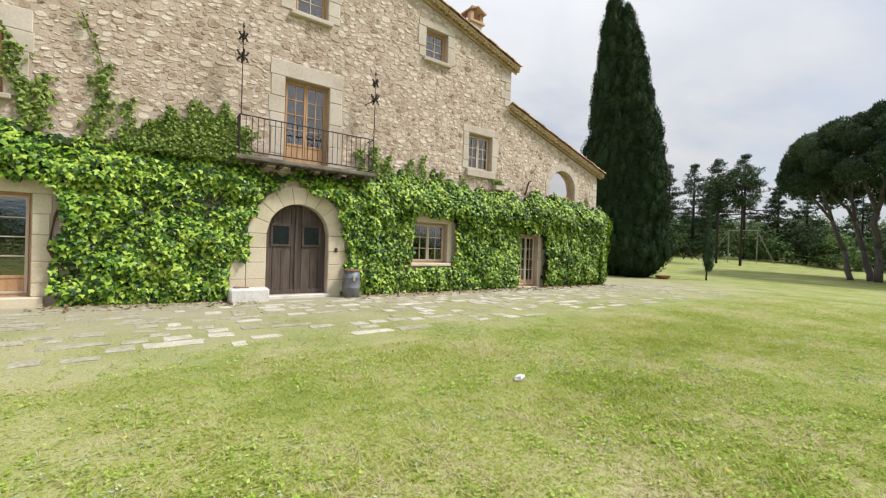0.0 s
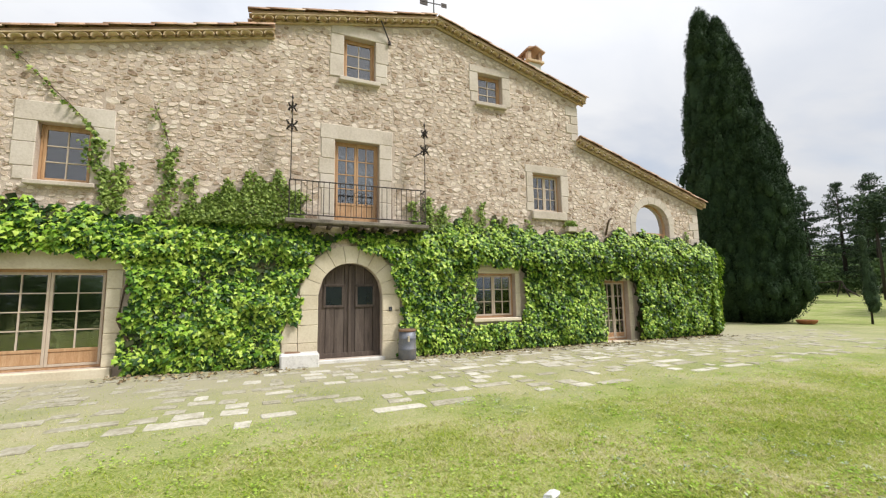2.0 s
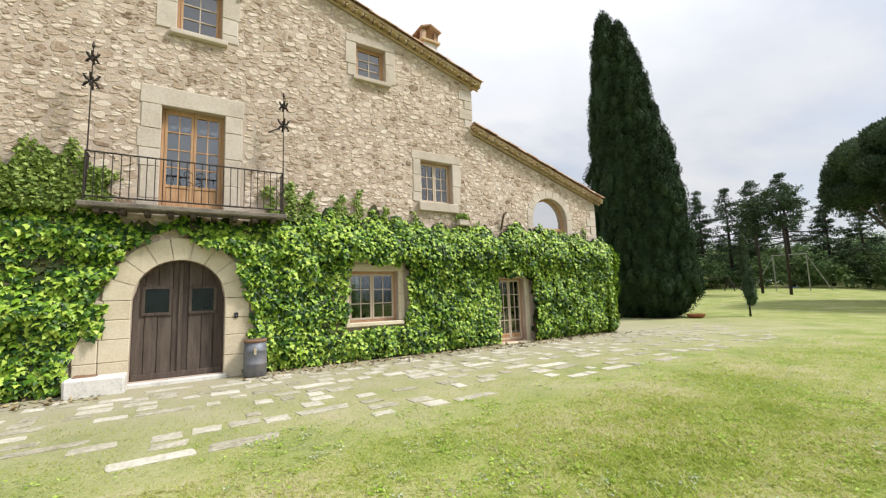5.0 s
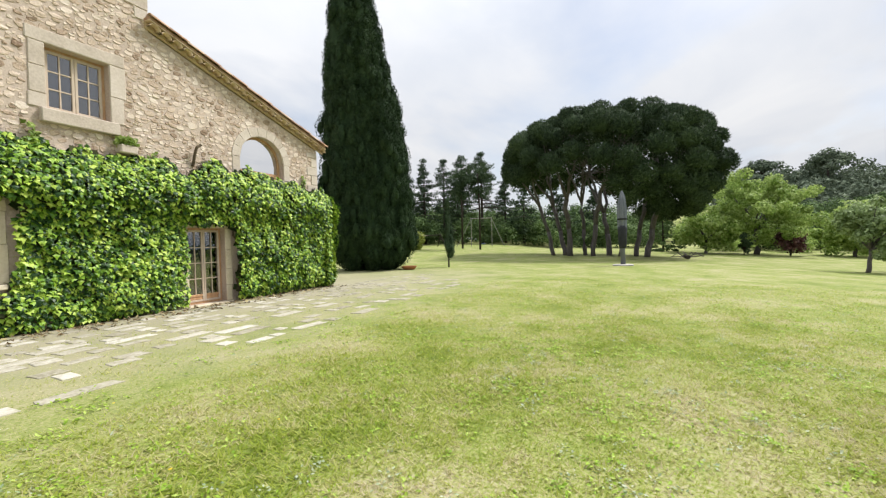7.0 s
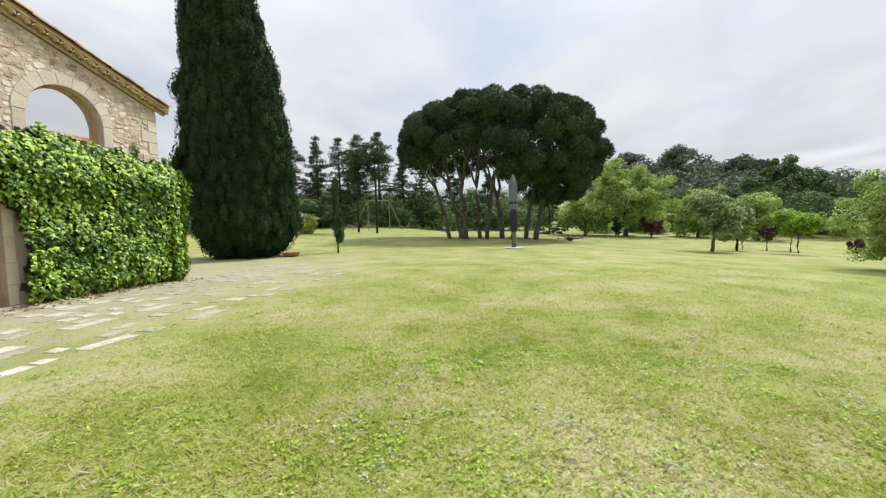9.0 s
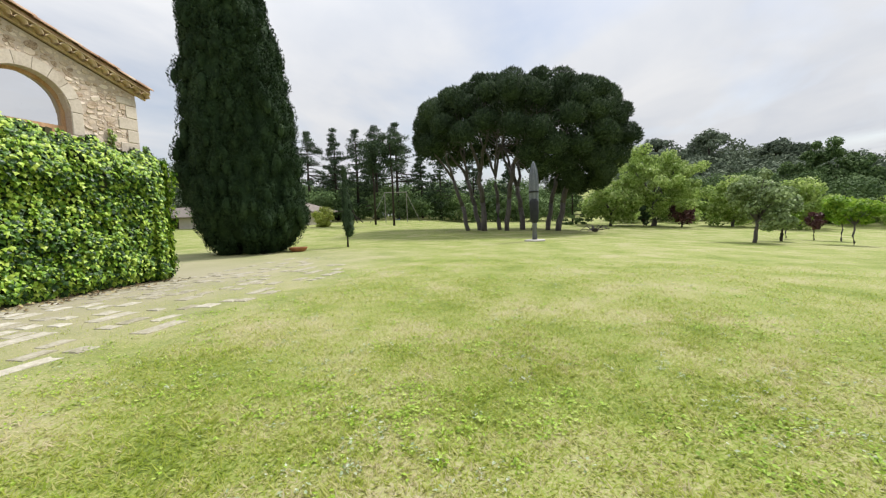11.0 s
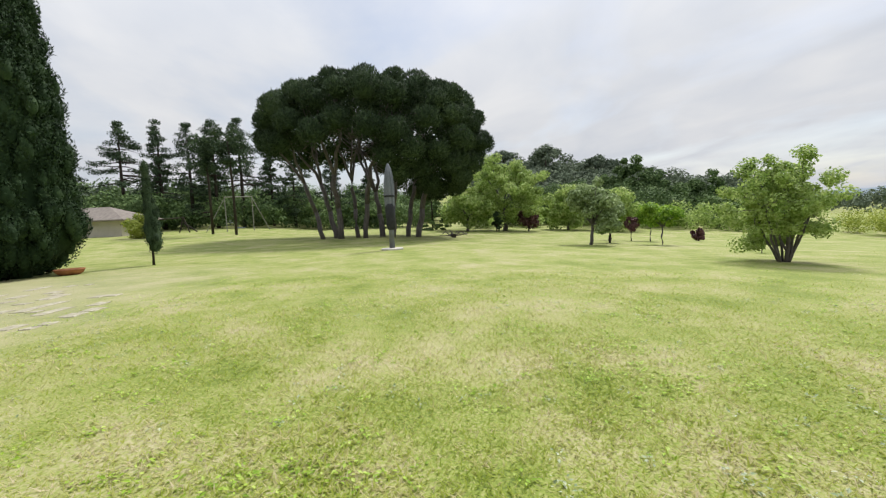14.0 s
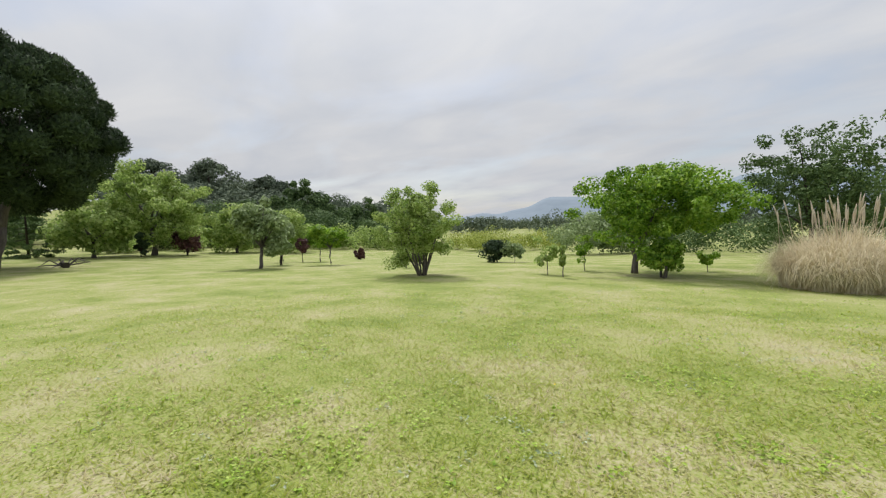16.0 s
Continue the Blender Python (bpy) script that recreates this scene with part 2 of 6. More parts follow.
M_DARKBARK = material("dark_bark", [(0.025, 0.02, 0.016), (0.06, 0.05, 0.04)], 3, 20, 0.95, 0.7, stretch=(2, 2, 0.5))
M_CONIFER = material("conifer_foliage", [(0.022, 0.038, 0.020), (0.050, 0.082, 0.042), (0.085, 0.125, 0.065)], 0.2, 2, 0.8, 0, island=0.4, translucent=0.1, spec=0.15)
M_WOODS = material("woodland_foliage", [(0.048, 0.085, 0.030), (0.10, 0.16, 0.058), (0.175, 0.25, 0.09)], 0.12, 1.5, 0.8, 0, island=0.35, translucent=0.15, spec=0.15)
# foliage of the far trees, paled and greyed to paint air haze
M_HAZY_TREES = material("hazy_far_foliage", [(0.08, 0.105, 0.075), (0.13, 0.165, 0.11), (0.19, 0.23, 0.15)], 0.06, 0.7, 0.85, 0, island=0.3, translucent=0.1, spec=0.1)
M_LIGHTLEAF = material("light_green_foliage", [(0.16, 0.25, 0.055), (0.31, 0.42, 0.11), (0.46, 0.55, 0.20)], 0.5, 4, 0.6, 0, island=0.45, translucent=0.5)
M_FRESH = material("fresh_green_foliage", [(0.08, 0.18, 0.012), (0.19, 0.34, 0.03), (0.34, 0.48, 0.07)], 0.6, 4, 0.55, 0, island=0.45, translucent=0.45)
M_OLIVE = material("olive_foliage", [(0.13, 0.19, 0.07), (0.25, 0.33, 0.14), (0.38, 0.47, 0.24)], 0.6, 4, 0.6, 0, island=0.45, translucent=0.4)
M_PURPLE = material("purple_foliage", [(0.05, 0.022, 0.024), (0.12, 0.05, 0.055), (0.20, 0.10, 0.10)], 0.8, 5, 0.6, 0, island=0.4, translucent=0.2)
M_YELLOW = material("yellow_green_foliage", [(0.18, 0.24, 0.03), (0.32, 0.38, 0.06), (0.45, 0.48, 0.12)], 0.4, 3, 0.6, 0, island=0.4, translucent=0.3)
M_STRAW = material("dry_pampas_blade", [(0.50, 0.42, 0.26), (0.70, 0.62, 0.44), (0.84, 0.78, 0.62)], 1.5, 8, 0.85, 0, island=0.5, translucent=0.4)
M_PLUME = material("pampas_plume", [(0.55, 0.47, 0.36), (0.70, 0.63, 0.52)], 3, 30, 0.9, 0, island=0.2, translucent=0.2)
M_COVER = material("grey_parasol_cover", [(0.07, 0.08, 0.10), (0.13, 0.145, 0.17), (0.24, 0.25, 0.28)], 1.2, 20, 0.6, 0.3, stretch=(2, 2, 0.5), distance=0.05)
M_BLACKCLOTH = material("black_canvas", [(0.012, 0.013, 0.016), (0.035, 0.037, 0.042)], 4, 40, 0.75, 0.2)
M_GREYMETAL = material("painted_grey_metal", [(0.10, 0.11, 0.12), (0.18, 0.19, 0.20)], 5, 40, 0.5, 0.1, metal=0.3)
M_CONCRETE = material("light_concrete", [(0.38, 0.36, 0.33), (0.52, 0.50, 0.46)], 5, 40, 0.9, 0.3)
M_WHITEPOLE = material("pale_wooden_post", [(0.20, 0.20, 0.17), (0.32, 0.31, 0.27)], 5, 40, 0.7, 0.2)
M_BLUE = material("blue_plastic", [(0.05, 0.10, 0.25), (0.08, 0.15, 0.34)], 5, 40, 0.4, 0.05)
M_SHEDWALL = material("grey_render", [(0.42, 0.38, 0.32), (0.60, 0.56, 0.49)], 1, 12, 0.9, 0.3)
M_LITTER = material("dry_fallen_leaf", [(0.10, 0.07, 0.035), (0.24, 0.17, 0.09), (0.40, 0.33, 0.17)], 5, 30, 0.9, 0, island=0.6)
M_SHEDTILE = material("faded_shed_tile", [(0.12, 0.105, 0.09), (0.19, 0.165, 0.145), (0.26, 0.23, 0.20)], 1.5, 14, 0.9, 0.5, stretch=(1, 3, 1))
M_YELLOWOLIVE = material("olive_yellow_foliage", [(0.12, 0.13, 0.03), (0.22, 0.23, 0.055), (0.33, 0.33, 0.09)], 0.4, 3, 0.7, 0, island=0.4, translucent=0.25)
M_MOUNTAIN = material("haze_blue_mountain", [(0.17, 0.21, 0.25), (0.23, 0.27, 0.31)], 0.004, 0.03, 1.0, 0, spec=0.0)


# ---- mesh helpers ----
def np_mesh(name, verts, faces, mat, smooth=False):
    """A mesh from arrays: verts (n, 3) and faces (m, k), all faces with k corners."""
    verts, faces = np.asarray(verts, np.float32), np.asarray(faces, np.int32)
    me = bpy.data.meshes.new(name)
    k = faces.shape[1]
    me.vertices.add(len(verts)); me.vertices.foreach_set("co", verts.ravel())
    me.loops.add(faces.size); me.loops.foreach_set("vertex_index", faces.ravel())
    me.polygons.add(len(faces))
    me.polygons.foreach_set("loop_start", np.arange(0, faces.size, k, dtype=np.int32))
    me.polygons.foreach_set("use_smooth", np.full(len(faces), smooth))
    me.update(calc_edges=True)
    me.materials.append(mat)
    return me


def hang(ob, parent):
    if parent is not None:
        ob.parent = parent
        ob.matrix_parent_inverse = Matrix.Identity(4)
    return ob


def obj(name, me, parent=None, label="", m=None):
    """Links mesh data as one object; under a parent its pose is local to it."""
    ob = new(name, me)
    hang(ob, parent)
    if m is not None:
        ob.matrix_basis = m
    if label:
        ob["label"] = label
    return ob


def part(name, bm, mat, parent, label="", smooth=False, m=None):
    me = bpy.data.meshes.new(name)
    bm.normal_update()
    bm.to_mesh(me)
    bm.free()
    me.materials.append(mat)
    if smooth:
        me.polygons.foreach_set("use_smooth", np.ones(len(me.polygons), bool))
    return obj(name, me, parent, label, m)


def thing(name, label, category, m=None, group="", kind=""):
    ob = new(name)
    ob.empty_display_size = 0.2
    if m is not None:
        ob.matrix_basis = m
    return tagged(ob, label, category, group, kind)


def box(x0, x1, y0, y1, z0, z1, bevel=0.0, bm=None, wob=0.0, seed=0):
    bm = bm or bmesh.new()
    vs = bmesh.ops.create_cube(bm, size=1.0)["verts"]
    for v in vs:
        v.co = ((x0 + x1) / 2 + v.co.x * (x1 - x0), (y0 + y1) / 2 + v.co.y * (y1 - y0), (z0 + z1) / 2 + v.co.z * (z1 - z0))
    if bevel:
        bmesh.ops.bevel(bm, geom=list({e for v in vs for e in v.link_edges}), offset=bevel, segments=1, affect="EDGES")
    if wob:
        rr = random.Random(seed)
        for v in bm.verts:
            v.co += Vector((rr.uniform(-wob, wob), rr.uniform(-wob, wob) * 0.5, rr.uniform(-wob, wob)))
    return bm


def tube(points, radii, sides=8, bm=None, caps=True):
    """A tapered round rod along points."""
    bm = bm or bmesh.new()
    rings = []
    for i, p in enumerate(points):
        p = Vector(p)
        a = Vector(points[min(i + 1, len(points) - 1)]) - Vector(points[max(i - 1, 0)])
        a.normalize()
        side = a.cross(Vector((0, 0, 1)))
        if side.length < 0.05:
            side = a.cross(Vector((0, 1, 0)))
        side.normalize()
        up = side.cross(a)
        r = radii[i] if isinstance(radii, (list, tuple)) else radii
        rings.append([bm.verts.new(p + side * r * math.cos(2 * math.pi * k / sides) + up * r * math.sin(2 * math.pi * k / sides)) for k in range(sides)])
    for a, b in zip(rings, rings[1:]):
        for k in range(sides):
            bm.faces.new((a[k], a[(k + 1) % sides], b[(k + 1) % sides], b[k]))
    if caps:
        bm.faces.new(rings[0][::-1]); bm.faces.new(rings[-1])
    return bm


def lathe(profile, sides=24, bm=None):
    """A turned shape from (radius, height) pairs."""
    bm = bm or bmesh.new()
    rings = [[bm.verts.new((r * math.cos(2 * math.pi * k / sides), r * math.sin(2 * math.pi * k / sides), z)) for k in range(sides)] for r, z in profile]
    for a, b in zip(rings, rings[1:]):
        for k in range(sides):
            bm.faces.new((a[k], a[(k + 1) % sides], b[(k + 1) % sides], b[k]))
    bm.faces.new(rings[0][::-1]); bm.faces.new(rings[-1])
    return bm


RNG = np.random.default_rng(7)
DIAMOND = (np.array([[0, 0, 0], [0.5, 0.45, 0.06], [0, 1, 0], [-0.5, 0.45, 0.06]]), np.array([[0, 1, 2, 3]]))
TRI = (np.array([[-0.5, 0.15, 0.0], [0.5, 0.3, 0.0], [0.0, 1.0, 0.0]]), np.array([[0, 1, 2]]))
LOBED = (np.array([[0, 0, 0], [0.52, 0.34, 0.03], [0.24, 0.62, 0.05], [0, 1.0, -0.08], [-0.24, 0.62, 0.05], [-0.52, 0.34, 0.03], [0, 0.42, 0.10]]),
         np.array([[6, 0, 1], [6, 1, 2], [6, 2, 3], [6, 3, 4], [6, 4, 5], [6, 5, 0]]))



def unit(v):
    return v / np.maximum(np.linalg.norm(v, axis=-1, keepdims=True), 1e-9)


def leaves(name, P, normal, tip, size, mat, shape=DIAMOND, width=1.0):
    """Many leaves in one mesh: places, normals, tip directions and lengths as arrays."""
    n = unit(np.asarray(normal, float))
    t = np.asarray(tip, float)
    t = unit(t - n * (t * n).sum(-1, keepdims=True) + 1e-6)
    b = np.cross(t, n)
    tv, tf = shape
    size = np.broadcast_to(np.asarray(size, float), (len(P),))[:, None, None]
    V = P[:, None, :] + size * (tv[None, :, 0:1] * width * b[:, None, :] + tv[None, :, 1:2] * t[:, None, :] + tv[None, :, 2:3] * n[:, None, :])
    Fc = (np.arange(len(P)) * len(tv))[:, None, None] + tf[None]
    return np_mesh(name, V.reshape(-1, 3), Fc.reshape(-1, tf.shape[1]), mat)


def sphere_dirs(n, rng=RNG):
    return unit(rng.normal(size=(n, 3)))


def value_noise(x, y, size, seed):
    """Smooth random field over the plane with lumps of about the given size, -1 to 1."""
    tab = np.random.default_rng(seed).uniform(-1, 1, (64, 64))
    u, v = np.asarray(x, float) / size, np.asarray(y, float) / size
    i, j = np.floor(u).astype(int), np.floor(v).astype(int)
    f, g = u - i, v - j
    f, g = f * f * (3 - 2 * f), g * g * (3 - 2 * g)
    a, b, c, d = tab[i % 64, j % 64], tab[(i + 1) % 64, j % 64], tab[i % 64, (j + 1) % 64], tab[(i + 1) % 64, (j + 1) % 64]
    return (a * (1 - f) + b * f) * (1 - g) + (c * (1 - f) + d * f) * g


# ---- ground ----
def smooth01(u):
    u = np.clip(u, 0, 1)
    return u * u * (3 - 2 * u)


def ground_z(x, y):
    """The lawn: nearly level by the house, falling away to the south-east, hills far off."""
    x, y = np.asarray(x, float), np.asarray(y, float)
    z = -0.05 * np.logaddexp(0, (-y - 13) / 3) * 3 * (1 - 0.35 * smooth01((x - 35) / 20)) * np.where(y < -60, 60 / np.maximum(-y, 60), 1)
    z = z + 0.00078 * np.clip(x - 15, 0, 30) * np.clip(y - 5, -45, 15)
    z = z + 0.02 * np.clip(x - 35, 0, 40) * smooth01(y / 10)
    z = z + 0.018 * np.clip(-2 - x, 0, 6) * smooth01((y + 8) / 6)
    z = z + 17 * np.exp(-((x - 165) / 48) ** 2 - ((y + 62) / 48) ** 2)
    z = z + 22 * np.exp(-((x - 125) / 55) ** 2 - ((y - 150) / 60) ** 2)
    return z


def lumps(x, y):
    return 0.007 * np.sin(x * 0.9 + 1.3 * np.sin(y * 0.7)) * np.sin(y * 0.8 + 0.6) * smooth01((-y - 5) / 3) * smooth01((60 - x) / 30)


def axis(lo, hi, step, far, grow=1.16):
    mid = list(np.arange(lo, hi + 1e-6, step))
    a, s = hi, step
    while a < far:
        s *= grow; a += s; mid.append(a)
    a, s = lo, step
    while a > -far:
        s *= grow; a -= s; mid.insert(0, a)
    return np.array(mid)


gx, gy = axis(-12, 70, 0.5, 3500), axis(-45, 15, 0.5, 3500)
GX, GY = np.meshgrid(gx, gy)
GV = np.stack([GX, GY, ground_z(GX, GY) + lumps(GX, GY)], -1).reshape(-1, 3)
ii = np.arange(len(gx) * len(gy)).reshape(len(gy), len(gx))
GF = np.stack([ii[:-1, :-1], ii[:-1, 1:], ii[1:, 1:], ii[1:, :-1]], -1).reshape(-1, 4)
tagged(obj("ground", np_mesh("ground", GV, GF, M_LAWN, True)), "sunlit mown lawn with dry straw patches, sloping gently down", "lawn", kind="structure")


def gz(x, y):
    return float(ground_z(x, y) + lumps(np.asarray(x, float), np.asarray(y, float)))


# ---- house: openings of the front wall (x0, x1, z0, z1, rise of the arch) ----
OPEN = {
    "door_left": (-6.96, -5.04, 0.24, 2.23, 0.0),
    "door_arch": (-0.80, 0.80, 0.08, 2.45, 0.80),
    "window_ground": (3.55, 4.89, 0.93, 2.22, 0.0),
    "door_right": (8.36, 9.40, 0.03, 2.00, 0.0),
    "door_balcony": (-0.45, 0.72, 3.46, 5.69, 0.0),
    "window_upper_left": (-6.38, -5.47, 4.02, 5.26, 0.0),
    "window_upper_right": (5.69, 6.76, 4.19, 5.43, 0.0),
    "window_attic_left": (-0.25, 0.61, 7.43, 8.64, 0.0),
    "window_attic_right": (3.80, 4.65, 7.45, 8.41, 0.0),
    "window_arched": (9.98, 11.62, 3.55, 4.78, 0.72),
}
PROFILE = ((-13.0, 5.20), (-2.22, 8.07), (-2.2199, 8.46), (2.41, 9.52), (7.60, 8.04), (7.6001, 6.50), (13.2, 4.80))
THICK = 0.5


def wall_top(x):
    for (xa, za), (xb, zb) in zip(PROFILE, PROFILE[1:]):
        if xa <= x <= xb:
            return za + (zb - za) * (x - xa) / (xb - xa)
    return 0.0


def arch_z(o, x):
    x0, x1, z0, z1, rise = o
    if not rise:
        return z1
    u = (2 * x - x0 - x1) / (x1 - x0)
    return z1 - rise + rise * math.sqrt(max(0.0, 1 - u * u))


def in_opening(x, z, margin=0.0):
    for o in OPEN.values():
        if o[0] - margin < x < o[1] + margin and o[2] - margin < z < arch_z(o, min(max(x, o[0]), o[1])) + margin:
            return True
    return False


def front_wall():
    cuts = {p[0] for p in PROFILE}
    for o in OPEN.values():
        n = 14 if o[4] else 1
        cuts |= {o[0] + (o[1] - o[0]) * k / n for k in range(n + 1)}
    cuts = sorted(cuts)
    V, Fq = [], []
    for a, b in zip(cuts, cuts[1:]):
        if b - a < 0.001:
            continue
        mid = (a + b) / 2
        spans = sorted((o for o in OPEN.values() if o[0] < mid < o[1]), key=lambda o: o[2])
        low = (-0.6, -0.6)
        pieces = []
        for o in spans:
            pieces.append((low, (o[2], o[2])))
            low = (arch_z(o, a), arch_z(o, b))
        ea, eb = a + 1e-5, b - 1e-5
        pieces.append((low, (wall_top(ea), wall_top(eb))))
        for (l0, l1), (h0, h1) in pieces:
            k = len(V)
            V += [(a, 0, l0), (b, 0, l1), (b, 0, h1), (a, 0, h0), (a, THICK, l0), (b, THICK, l1), (b, THICK, h1), (a, THICK, h0)]
            Fq += [(k, k + 1, k + 2, k + 3), (k + 5, k + 4, k + 7, k + 6), (k + 3, k + 2, k + 6, k + 7), (k, k + 4, k + 5, k + 1), (k, k + 3, k + 7, k + 4), (k + 1, k + 5, k + 6, k + 2)]
    return np_mesh("wall_south", V, Fq, M_MORTAR)


wall_south = tagged(obj("wall_south", front_wall()), "tall farmhouse front of cream rubble stone in lime mortar", "wall", kind="structure")


def plain_wall(name, quad, label):
    """A straight wall between two ground corners with two top heights."""
    (xa, ya, za), (xb, yb, zb), th = quad
    d = Vector((xb - xa, yb - ya, 0)).normalized()
    n = Vector((-d.y, d.x, 0)) * th
    V = [(xa, ya, -0.6), (xb, yb, -0.6), (xb, yb, zb), (xa, ya, za)]
    V += [(x + n.x, y + n.y, z) for x, y, z in V]
    Fq = [(0, 1, 2, 3), (5, 4, 7, 6), (3, 2, 6, 7), (0, 4, 5, 1), (0, 3, 7, 4), (1, 5, 6, 2)]
    return tagged(obj(name, np_mesh(name, V, Fq, M_MORTAR)), label, "wall", kind="structure")


DEPTH = 12.0
plain_wall("wall_east", ((13.2, 0.502, 4.6), (13.2, DEPTH, 4.6), 0.5), "plain stone side wall of the farmhouse")
plain_wall("wall_west", ((-12.5, 0.502, 5.3), (-12.5, DEPTH, 5.3), 0.5), "plain stone side wall of the farmhouse")
plain_wall("wall_north", ((-12.5, DEPTH + 0.5, 5.0), (13.2, DEPTH + 0.5, 4.6), 0.5), "plain stone back wall of the farmhouse")
plain_wall("wall_upper_east", ((7.6, 0.502, 7.9), (7.6, DEPTH, 7.9), 0.4), "upper stone side wall above the lower roof")
plain_wall("wall_upper_west", ((-2.22, 0.502, 8.5), (-2.22, DEPTH, 8.5), 0.4), "upper stone side wall above the lower roof")
# added floors and a partition, dimness put into their colour, keep the rooms dim
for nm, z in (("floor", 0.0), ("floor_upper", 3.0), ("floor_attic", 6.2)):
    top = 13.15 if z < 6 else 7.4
    tagged(part(nm, box(-12.4 if z < 6 else -2.0, top, 0.51, DEPTH, z - 0.15, z), M_ROOM, None), "plain floor added in the farmhouse, coloured dark for dim rooms", "floor", kind="structure")
tagged(part("wall_inner", box(-12.4, 13.15, 4.0, 4.2, 0.0, 5.0), M_ROOM, None), "plain inner wall added and coloured dark for dim rooms", "wall", kind="structure")


# ---- roofs ----
def roof(name, xa, za, xb, zb, label, y0=-0.22):
    """A pitched slab from (xa, za) down to (xb, zb) in front view, running back."""
    th = 0.06
    V = [(xa, y0, za), (xb, y0, zb), (xb, DEPTH + 0.3, zb), (xa, DEPTH + 0.3, za)]
    V = V + [(x, y, z + th) for x, y, z in V]
    Fq = [(3, 2, 1, 0), (4, 5, 6, 7), (0, 1, 5, 4), (2, 3, 7, 6), (1, 2, 6, 5), (3, 0, 4, 7)]
    return tagged(obj(name, np_mesh(name, V, Fq, M_TILE)), label, "roof", kind="structure")


def half_tile(r, length, th, sides=7):
    """One curved clay tile, hump up, lying along +y."""
    V, Fq = [], []
    for y, rr in ((0.0, r), (length, r * 0.86)):
        for k in range(sides + 1):
            a = math.pi * k / sides
            for q in (rr, rr - th):
                V.append((q * math.cos(a), y, q * math.sin(a) * 0.85))
    w = 2 * (sides + 1)
    for k in range(sides):
        a, b = 2 * k, 2 * k + 2
        Fq += [(a, b, b + w, a + w), (b + 1, a + 1, a + 1 + w, b + 1 + w), (a, a + 1, b + 1, b), (a + w, b + w, b + 1 + w, a + 1 + w)]
    return np_mesh("tile", V, Fq, M_TILE, True)


TILE = half_tile(0.10, 0.50, 0.018)
SCALLOP = half_tile(0.125, 0.20, 0.022)
SCALLOP.materials[0] = M_CORNICE
VERGES = (
    ("roof_west", -13.1, 5.17, -1.98, 8.11),
    ("roof_top_west", -2.52, 8.38, 2.41, 9.54),
    ("roof_top_east", 2.41, 9.54, 7.84, 7.98),
    ("roof_east", 7.50, 6.55, 13.46, 4.75),
)
ROOFS = []
for nm, xa, za, xb, zb in VERGES:
    up = 0.155
    r_ob = roof(nm, xa, za + up, xb, zb + up, "old terracotta roof with curved tiles and scalloped clay cornice")
    L = math.hypot(xb - xa, zb - za)
    sl = math.atan2(zb - za, xb - xa)
    # cornice: two ledges with a row of scalloped tiles between them
    for k, (d0, d1, proud) in enumerate(((0.0, 0.028, 0.07), (0.128, 0.155, 0.23))):
        V = [(xa, -proud, za + d0), (xb, -proud, zb + d0), (xb, -proud, zb + d1), (xa, -proud, za + d1)]
        V = V + [(x, -0.002, z) for x, y, z in V]
        Fq = [(0, 1, 2, 3), (3, 2, 6, 7), (0, 4, 5, 1), (0, 3, 7, 4), (1, 5, 6, 2)]
        obj("cornice_ledge", np_mesh("cornice_ledge", V, Fq, M_CORNICE), r_ob, "yellowed clay ledge under the tiles")
    V = [(xa, -0.06, za + 0.025), (xb, -0.06, zb + 0.025), (xb, -0.06, zb + 0.13), (xa, -0.06, za + 0.13)]
    V = V + [(x, -0.003, z) for x, y, z in V]
    obj("cornice_fill", np_mesh("cornice_fill", V, [(0, 1, 2, 3), (3, 2, 6, 7), (0, 4, 5, 1), (0, 3, 7, 4), (1, 5, 6, 2)], M_CORNICE), r_ob, "mortar fill behind the scalloped tiles")
    ROOFS.append((r_ob, xa, za, xb, zb, L, sl))


def chimney(x, y, z):
    c = thing("chimney", "square stone chimney with an open brick cap and tiled lid", "chimney", pose(x, y, z))
    part("stack", box(-0.28, 0.28, -0.28, 0.28, -1.6, 0.7, 0.02), M_WHITESTONE, c)
    part("collar", box(-0.38, 0.38, -0.36, 0.36, 0.7, 0.79, 0.015), M_CORNICE, c)
    for sx in (-1, 1):
        for sy in (-1, 1):
            part("pillar", box(sx * 0.24 - 0.08, sx * 0.24 + 0.08, sy * 0.22 - 0.08, sy * 0.22 + 0.08, 0.79, 1.12, 0.01), M_TILE, c, "small brick pillar")
    for s in (-1, 1):
        part("lid", box(min(0, s * 0.44), max(0, s * 0.44), -0.40, 0.40, -0.03, 0.03, 0.01), M_TILE, c, "sloping clay tile lid", m=pose(0, 0, 1.30, 0, s * 24, 0))
    part("ball", lathe([(0.03, 1.3), (0.09, 1.36), (0.11, 1.43), (0.07, 1.5), (0.02, 1.53)], 10), M_TILE, c)


chimney(6.95, 1.6, 9.45)

vane = thing("weather_vane", "thin dark iron weather vane on the roof ridge", "weather vane", pose(2.36, -0.05, 9.80))
part("rod", tube([(0, 0, 0), (0, 0, 0.78)], 0.02), M_IRON, vane)
part("mount", lathe([(0.12, 0.0), (0.10, 0.06), (0.05, 0.14), (0.02, 0.2)], 10), M_IRON, vane)
part("arrow", tube([(-0.42, 0, 0.44), (0.42, 0, 0.50)], 0.015, 6), M_IRON, vane)
part("tail", box(-0.44, -0.2, -0.008, 0.008, 0.34, 0.52), M_IRON, vane)
part("pointer", box(0.24, 0.42, -0.008, 0.008, 0.42, 0.56), M_IRON, vane)


